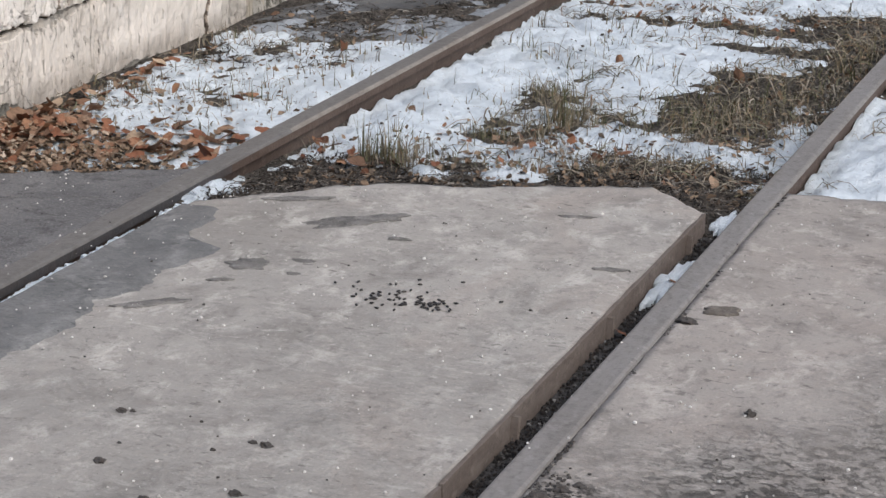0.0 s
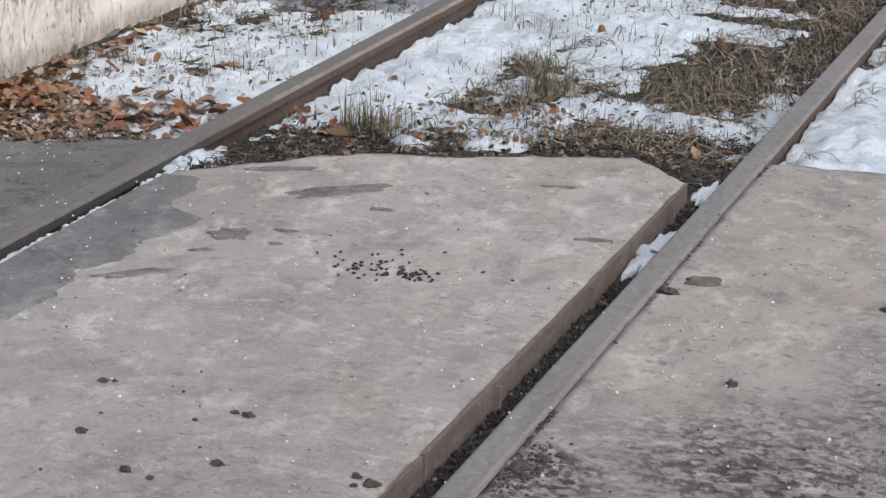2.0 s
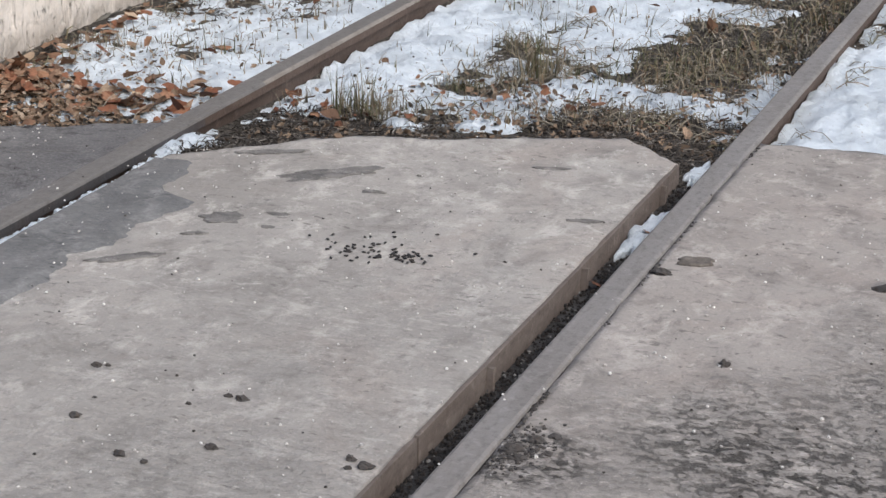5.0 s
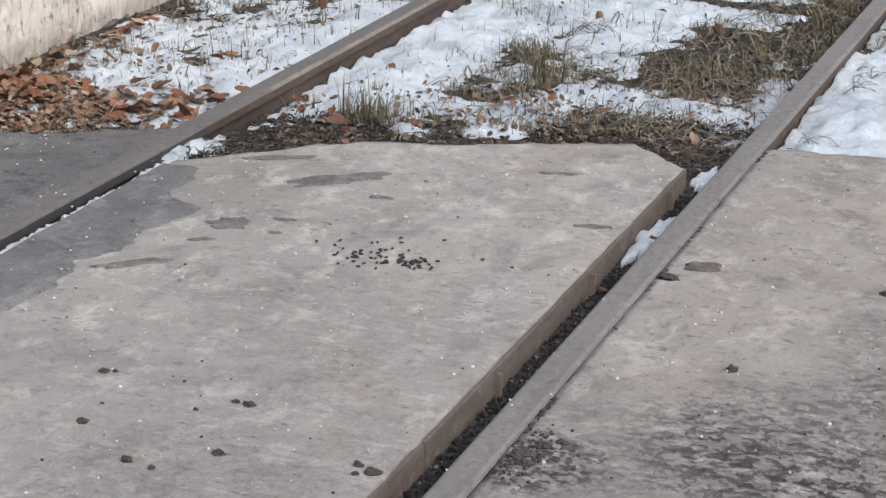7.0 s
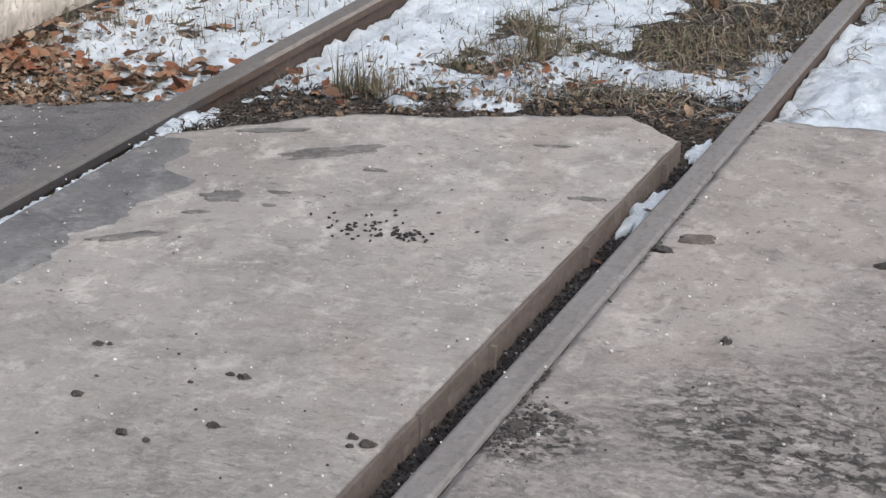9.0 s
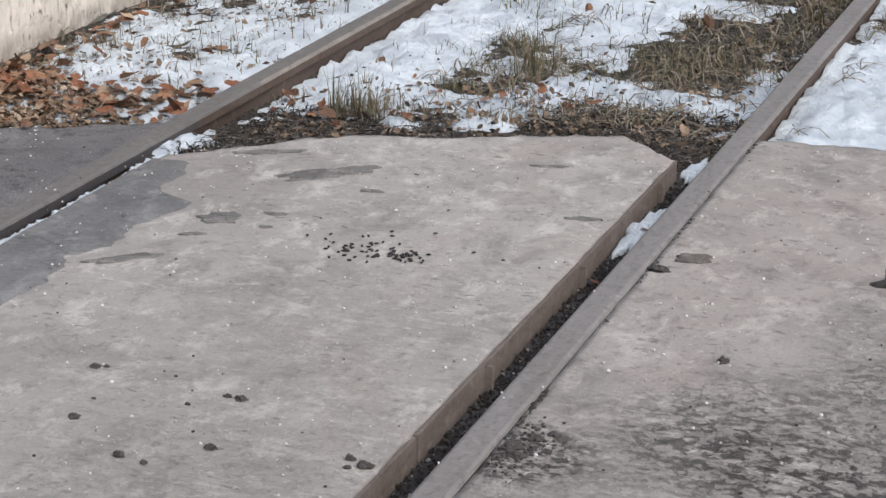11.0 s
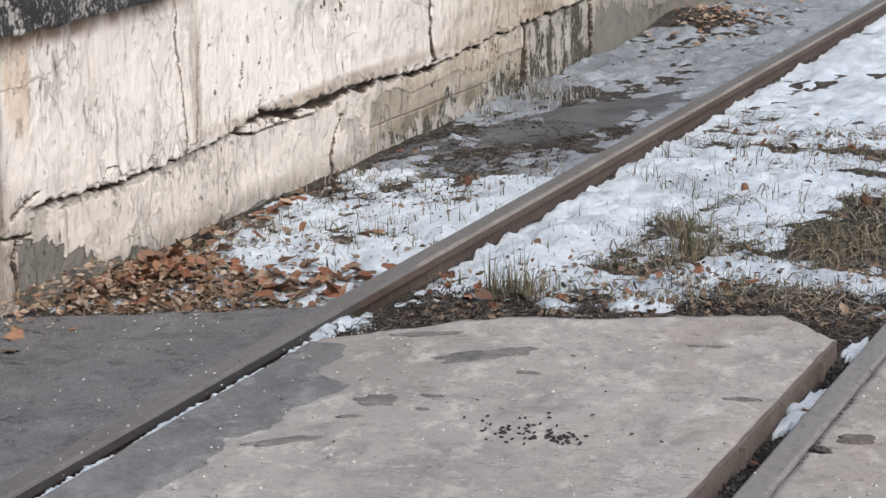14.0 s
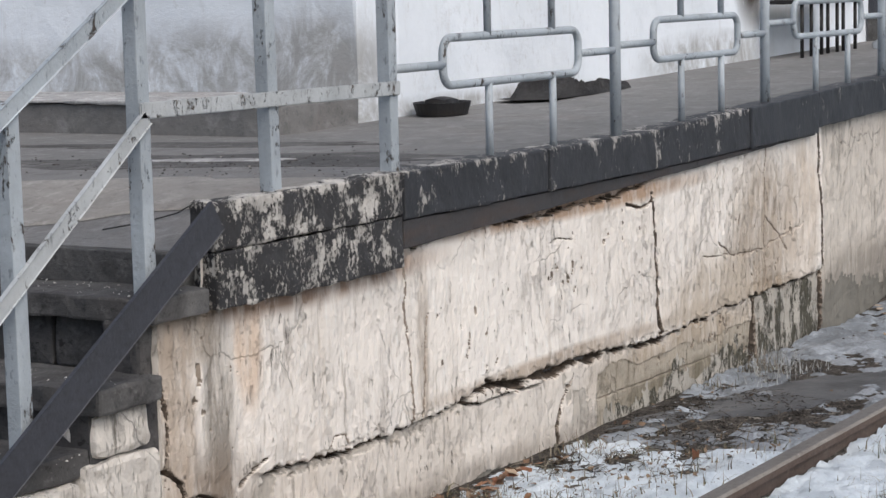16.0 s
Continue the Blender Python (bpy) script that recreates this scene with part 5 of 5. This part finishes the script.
scatter("leaf_litter", spots_in(420, -0.80, -0.10, 0.16, 0.14, -1.0, -0.12), LEAF_PALE, "pale dry leaf scraps over the leaf drift", "leaves", 0.3, 0.2, 0.6, 0.012)

# ---- grass ----
def grass(name, clumps, material, label):
    """Bent blades in clumps (x, y, reach, count, height)."""
    verts, faces = [], []
    for cx, cy, reach, count, tall in clumps:
        for _ in range(count):
            x, y = rng.gauss(cx, reach), rng.gauss(cy, reach)
            if x > 1.48 and x < 1.62 or -0.09 < x < 0.02 or x < -1.02:
                continue
            if 0.0 < x < 1.48 and y < slab_edge(min(x, 1.44)) + 0.012:
                continue
            z = surface(x, y) - 0.01
            a, lean, hgt = rng.random() * 6.28, abs(rng.gauss(0.5, 0.55)), tall * rng.uniform(0.15, 1.2) ** 0.8
            wide = rng.uniform(0.0013, 0.0036)
            d = Vector((math.cos(a), math.sin(a), 0))
            s = Vector((-d.y, d.x, 0)) * wide
            k = len(verts)
            for q, t in enumerate((0.0, 0.4, 0.75, 1.0)):
                p = Vector((x, y, z)) + d * hgt * lean * t * t + Vector((0, 0, hgt * t * (1 - 0.25 * lean * t)))
                verts += [p - s * (1 - t * 0.9), p + s * (1 - t * 0.9)]
                if q:
                    faces.append((k + 2 * q - 2, k + 2 * q - 1, k + 2 * q + 1, k + 2 * q))
    return thing(name, mesh_of(name, verts, faces, material), label=label, category="grass", kind="stuff")


def strewn(count, x0, x1, y0, y1, reach, blades, tall):
    """Small clumps anywhere in a stretch of ground."""
    return [(rng.uniform(x0, x1), rng.uniform(y0, y1), reach, rng.randint(1, blades), tall * rng.uniform(0.6, 1.4)) for _ in range(count)]


grass("grass", [
    (0.21, 0.39, 0.020, 34, 0.16), (0.26, 0.42, 0.025, 44, 0.15), (0.31, 0.40, 0.030, 44, 0.13), (0.36, 0.36, 0.035, 40, 0.09), (0.62, 1.14, 0.022, 34, 0.22), (0.66, 1.10, 0.020, 26, 0.20), (0.60, 1.05, 0.05, 50, 0.10), (0.69, 1.20, 0.04, 30, 0.12),
    (0.44, 1.46, 0.05, 34, 0.11), (0.50, 1.50, 0.05, 30, 0.10), (0.47, 0.88, 0.035, 70, 0.07), (0.42, 0.90, 0.025, 40, 0.06), (0.80, 1.20, 0.06, 40, 0.10), (1.00, 1.42, 0.09, 110, 0.09), (1.08, 1.25, 0.07, 80, 0.08), (1.22, 1.40, 0.10, 110, 0.08), (1.15, 1.70, 0.12, 110, 0.09), (1.32, 1.85, 0.08, 70, 0.10), (1.34, 2.35, 0.06, 60, 0.14), (1.40, 2.65, 0.05, 45, 0.16), (1.12, 2.10, 0.12, 60, 0.07),
    (-0.32, 0.95, 0.09, 24, 0.09), (-0.52, 0.85, 0.10, 22, 0.08), (0.36, 1.95, 0.06, 25, 0.12), (0.40, 2.5, 0.12, 24, 0.10), (0.50, 0.45, 0.06, 60, 0.045), (0.75, 0.42, 0.08, 40, 0.05), (0.12, 2.2, 0.05, 20, 0.10)]
    + strewn(90, -0.95, -0.12, 0.2, 2.3, 0.02, 5, 0.06) + strewn(120, 0.1, 1.0, 0.6, 2.9, 0.02, 5, 0.06), GRASS, "tufts of half-green winter grass through the snow")
grass("dry_grass", [(0.57, 0.92, 0.07, 150, 0.06), (0.62, 1.12, 0.09, 150, 0.08), (0.98, 0.68, 0.12, 320, 0.06), (0.85, 0.55, 0.08, 160, 0.05), (1.18, 0.75, 0.12, 260, 0.05), (1.18, 1.45, 0.16, 280, 0.07), (0.34, 0.40, 0.06, 150, 0.08), (0.42, 0.34, 0.06, 90, 0.06), (1.1, 1.15, 0.12, 160, 0.06), (0.45, 1.45, 0.06, 70, 0.08), (-0.5, 0.75, 0.18, 90, 0.06), (-0.45, 1.35, 0.18, 70, 0.06), (-0.85, 0.75, 0.10, 140, 0.06), (0.6, 2.98, 0.3, 160, 0.06), (0.06, 0.42, 0.04, 45, 0.06), (0.06, 2.55, 0.018, 12, 0.15), (-0.95, 3.0, 0.05, 60, 0.07), (-0.93, 3.5, 0.06, 130, 0.10), (-0.9, 1.6, 0.08, 120, 0.06), (0.6, 0.34, 0.25, 120, 0.04), (1.15, 0.5, 0.15, 180, 0.035)]
    + strewn(60, -0.95, -0.12, 0.2, 2.3, 0.03, 5, 0.05), STRAW, "dry bent straw-coloured grass along the track")
grass("frosted_grass", [(-0.86, 3.45, 0.07, 110, 0.11), (-0.92, 3.75, 0.05, 70, 0.10), (-0.80, 3.25, 0.06, 70, 0.07), (-0.75, 3.62, 0.06, 60, 0.06)], FROSTED, "pale frosted grass at the foot of the wall")


def matted(name, count, box_of, material, label):
    """Dead stems pressed flat on ground that is bare of snow; box_of: x and y from and to."""
    verts, faces, made = [], [], 0
    x0, x1, y0, y1 = box_of
    while made < count:
        x, y = rng.uniform(x0, x1), rng.uniform(y0, y1)
        if 0.0 < x < 1.5 and y < slab_edge(min(x, 1.44)) + 0.03 or x < -0.05 and y < asphalt_edge(x) + 0.03:
            made += 1
            continue
        made += 1
        if snow_depth(x, y) > 0.004 + 0.012 * rng.random():
            continue
        short = name == "mulch"
        a, long, wide = rng.random() * 6.28, rng.uniform(0.010, 0.038) if short else rng.uniform(0.04, 0.15), rng.uniform(0.0012, 0.0032) if short else rng.uniform(0.0011, 0.0026)
        d = Vector((math.cos(a), math.sin(a), 0))
        bend = Vector((-d.y, d.x, 0)) * rng.gauss(0, 0.045)
        arch, z = rng.uniform(0.002, 0.012) if short else rng.uniform(0.004, 0.035), surface(x, y) + 0.002
        k = len(verts)
        for q, t in enumerate((0.0, 0.33, 0.66, 1.0)):
            p = Vector((x, y, z + arch * 4 * t * (1 - t) + 0.004 * t)) + d * long * t + bend * t * t
            s = Vector((-d.y, d.x, 0.3)) * wide
            verts += [p - s, p + s]
            if q:
                faces.append((k + 2 * q - 2, k + 2 * q - 1, k + 2 * q + 1, k + 2 * q))
    return thing(name, mesh_of(name, verts, faces, material), label=label, category="grass", kind="stuff")


matted("dry_grass", 3800, (0.03, 1.49, 0.45, 3.6), STRAW, "dead flattened grass on the bare soil between the rails")
matted("dry_grass", 500, (-1.02, -0.1, -0.1, 1.7), STRAW, "dead flattened grass beside the wall")
matted("dry_grass", 900, (1.62, 1.72, 0.36, 3.0), STRAW, "dead grass along the rail")

matted("mulch", 3600, (0.02, 0.62, -0.45, 0.40), MULCH, "dark chips and dead stems beside the slab")
matted("mulch", 2600, (0.85, 1.49, -0.05, 0.80), MULCH, "dark dead stems at the slab's corner")
matted("mulch", 1500, (-0.95, -0.25, 1.2, 3.0), MULCH, "dark dead stems in the thawing verge")

# ---- grit, gravel and seeds ----
def crumbs(name, spots, small, large, material, label, flat=0.6):
    """One mesh of many little stones at spots (x, y, z)."""
    verts, faces = [], []
    for x, y, z in spots:
        s = rng.uniform(small, large) * rng.choice((0.6, 0.8, 1.0))
        k, turn = len(verts), rng.random() * 6.28
        for i in range(5):
            a = turn + i * math.tau / 5
            r = s * rng.uniform(0.75, 1.2)
            verts.append((x + r * math.cos(a), y + r * math.sin(a), z - 0.001))
            verts.append((x + 0.7 * r * math.cos(a), y + 0.7 * r * math.sin(a), z + s * flat * rng.uniform(0.7, 1.2)))
        faces += [(k + 2 * i, k + 2 * ((i + 1) % 5), k + 2 * ((i + 1) % 5) + 1, k + 2 * i + 1) for i in range(5)]
        faces.append(tuple(k + 2 * i + 1 for i in range(5)))
    return thing(name, mesh_of(name, verts, faces, material), label=label, category=name, kind="stuff")


def top_of(x, y):
    """The height on which grit lies on the crossing."""
    if 0.045 < x < 1.43 and y < slab_edge(x) - 0.03:
        return 0.002 if x > 0.3 else 0.008
    if x > 1.62 and y < 0.3:
        return -0.002
    if -0.075 < x < 0.0 or 1.52 < x < 1.595:
        return 0.0
    return -0.010 if -1.1 < x < -0.09 and y < asphalt_edge(x) - 0.03 else None


salt = []
while len(salt) < 900:
    x, y = rng.uniform(-0.7, 2.6), rng.uniform(-2.9, 0.35)
    z = top_of(x, y)
    if z is not None:
        salt.append((x, y, z))
crumbs("grit", salt, 0.0012, 0.0050, GRIT, "pale grains of road grit on the crossing")
dark = []
while len(dark) < 190:
    x, y = rng.uniform(-0.4, 2.6), rng.uniform(-2.9, 0.3)
    z = top_of(x, y)
    if z is not None:
        dark.append((x, y, z))
crumbs("crumbs", dark, 0.0012, 0.0048, STONE, "dark crumbs of dirt on the concrete")
crumbs("gravel", [(rng.uniform(1.447, 1.519), rng.uniform(-3.2, 0.1), -0.060 + 0.008 * rng.random()) for _ in range(2600)], 0.002, 0.0065, CINDER, "black gravel in the gap beside the rail", 0.9)
thing("gap_fill", box((1.446, -5.0, -0.16), (1.519, 0.12, -0.058), 0.0), CLOTH, "black dirt filling the gap beside the rail", "dirt", kind="stuff")
bits = []
for _ in range(1700):
    x, y = rng.uniform(0.03, 1.5), rng.uniform(-0.45, 2.6)
    if y > slab_edge(min(x, 1.44)) + 0.02:
        bits += [(x, y, surface(x, y))] if snow_depth(x, y) < 0.003 or rng.random() < 0.12 else []
for _ in range(900):
    x, y = rng.uniform(-1.0, -0.1), rng.uniform(-0.3, 6.5)
    if y > asphalt_edge(x):
        bits += [(x, y, surface(x, y))] if snow_depth(x, y) < 0.003 or rng.random() < 0.2 else []
for _ in range(1500):
    x, y = rng.gauss(0.25, 0.16), rng.gauss(0.06, 0.15)
    if 0.02 < x < 0.8 and y > slab_edge(x) + 0.02 and snow_depth(x, y) < 0.003:
        bits.append((x, y, surface(x, y)))
crumbs("gravel", bits, 0.003, 0.011, STONE, "small dark stones and bits strewn beside the track", 0.7)
for i, (y, long) in enumerate(((-0.53, 0.15), (0.06, 0.10))):
    thing("snow_clump", mesh_of("snow_clump", *blob_patch(1.483, y, 0.030, long, -0.062, 0.026, 0.0, i * 4.0, 0.8, 70), SNOW, True), label="icy grey snow lying in the gap beside the rail", category="snow")
streak = [(0.046 + 0.010 * fbm(0, y, 1, 3, 9), y, -0.024 + 0.008 * fbm(0, y, 2, 3, 5)) for y in np.arange(-3.0, -0.3, 0.007)]
crumbs("snow_crumbs", streak, 0.008, 0.014, SNOW, "thin line of snow beside the rail", 0.9)



def lump(name, x, y, z, rx, ry, rz, seed, label, category, group=""):
    """A broken lump with knobbly sides."""
    bm = bmesh.new()
    bmesh.ops.create_icosphere(bm, subdivisions=3, radius=1.0)
    for v in bm.verts:
        r = 1 + 0.55 * noise.fractal(v.co * 1.3 + Vector((seed, 0, 0)), 0.7, 2.0, 4)
        v.co = Vector((x + rx * r * v.co.x, y + ry * r * v.co.y, z + rz * max(-0.15, r * v.co.z)))
    return thing(name, bm, STONE, label, category, group)


lump("stone", 1.91, -1.40, -0.003, 0.013, 0.011, 0.012, 1.0, "small black stone on the concrete", "stone")
lump("stone", 2.212, -0.775, -0.003, 0.072, 0.040, 0.042, 5.0, "black lump of coal on the concrete", "stone")
lump("stone", 1.63, -0.885, -0.003, 0.024, 0.018, 0.010, 7.0, "dark clod beside the rail", "stone")
for i, (x, y, s) in enumerate(((0.68, -1.95, 0.015), (0.70, -1.94, 0.008), (0.77, -2.2, 0.018), (1.04, -1.99, 0.02), (1.01, -1.985, 0.012), (0.94, -2.32, 0.016), (1.00, -2.33, 0.010), (1.40, -2.18, 0.02), (1.36, -2.16, 0.014), (1.37, -2.20, 0.010), (1.26, -0.98, 0.006), (0.76, -2.1, 0.007), (0.95, -2.05, 0.008), (1.09, -2.22, 0.017), (0.86, -1.93, 0.006))):
    lump("clod", x, y, 0.001, 0.75 * s, 0.55 * s, 0.5 * s, i * 4.0, "small dark clod of dirt on the slab", "clod", "clods on the slab")

pile_of_dirt = [(rng.gauss(1.648, 0.030), rng.gauss(-1.97, 0.055), -0.003) for _ in range(260)]
pile_of_dirt += [(rng.uniform(1.599, 1.609), y, -0.006) for y in (rng.uniform(-2.4, 0.3) for _ in range(420)) if fbm(0.0, y, 3.0, 3, 3) > 0.05]
crumbs("dirt", [q for q in pile_of_dirt if q[0] > 1.6], 0.002, 0.007, STONE, "dark crumbled dirt along the rail", 0.45)
for i, (x, y, s) in enumerate(((1.63, -1.99, 0.022), (1.66, -1.93, 0.018), (1.69, -1.90, 0.014), (1.655, -2.02, 0.016), (1.70, -1.98, 0.012))):
    lump("clod", x, y, -0.004, s, 0.8 * s, 0.5 * s, 60 + i * 3.0, "dark clod of dirt beside the rail", "clod", "clods beside the rail")

seed_bm = bmesh.new()
bmesh.ops.create_icosphere(seed_bm, subdivisions=2, radius=1.0)
for v in seed_bm.verts:
    v.co = Vector((v.co.x * 0.0066, v.co.y * 0.0032 * (1 - 0.35 * v.co.x), v.co.z * 0.0026))
seed = thing("sunflower_seed", seed_bm, SEED, "black sunflower seed lying on the concrete", "seed", "spilled sunflower seeds")
for i in range(84):
    if i < 50:
        x, y = rng.gauss(0.995, 0.052), rng.gauss(-1.06, 0.034)
    elif i < 72:
        x, y = rng.gauss(0.865, 0.045), rng.gauss(-1.06, 0.03)
    else:
        x, y = rng.gauss(0.95, 0.10), rng.gauss(-0.99, 0.05)
    m = Matrix.Translation((x, y, 0.0055)) @ Euler((0, 0, rng.random() * 6.28)).to_matrix().to_4x4()
    if i:
        copy_thing(seed, m)
    else:
        seed.matrix_world = m

# ---- litter on the platform ----
floor_bits = [(rng.gauss(-1.9, 0.5), rng.gauss(0.75, 0.35), 1.104) for _ in range(260)] + [(rng.uniform(-3.0, -1.2), rng.uniform(-0.5, 2.0), 1.101) for _ in range(60)]
crumbs("crumbs", [(x, y, floor_at(x, y) + 0.003) for x, y, _ in floor_bits if x < -1.13 and y > -0.55], 0.0015, 0.008, STONE, "dark grit and crumbs strewn over the platform", 0.5)
crumbs("grit", [(rng.uniform(-2.8, -1.0), y0 + rng.uniform(0.0, 0.2), z + 0.002) for y0, _, z in TREADS[:3] for _ in range(110)], 0.001, 0.0045, GRIT, "pale crumbs of plaster on the stair treads", 0.6)
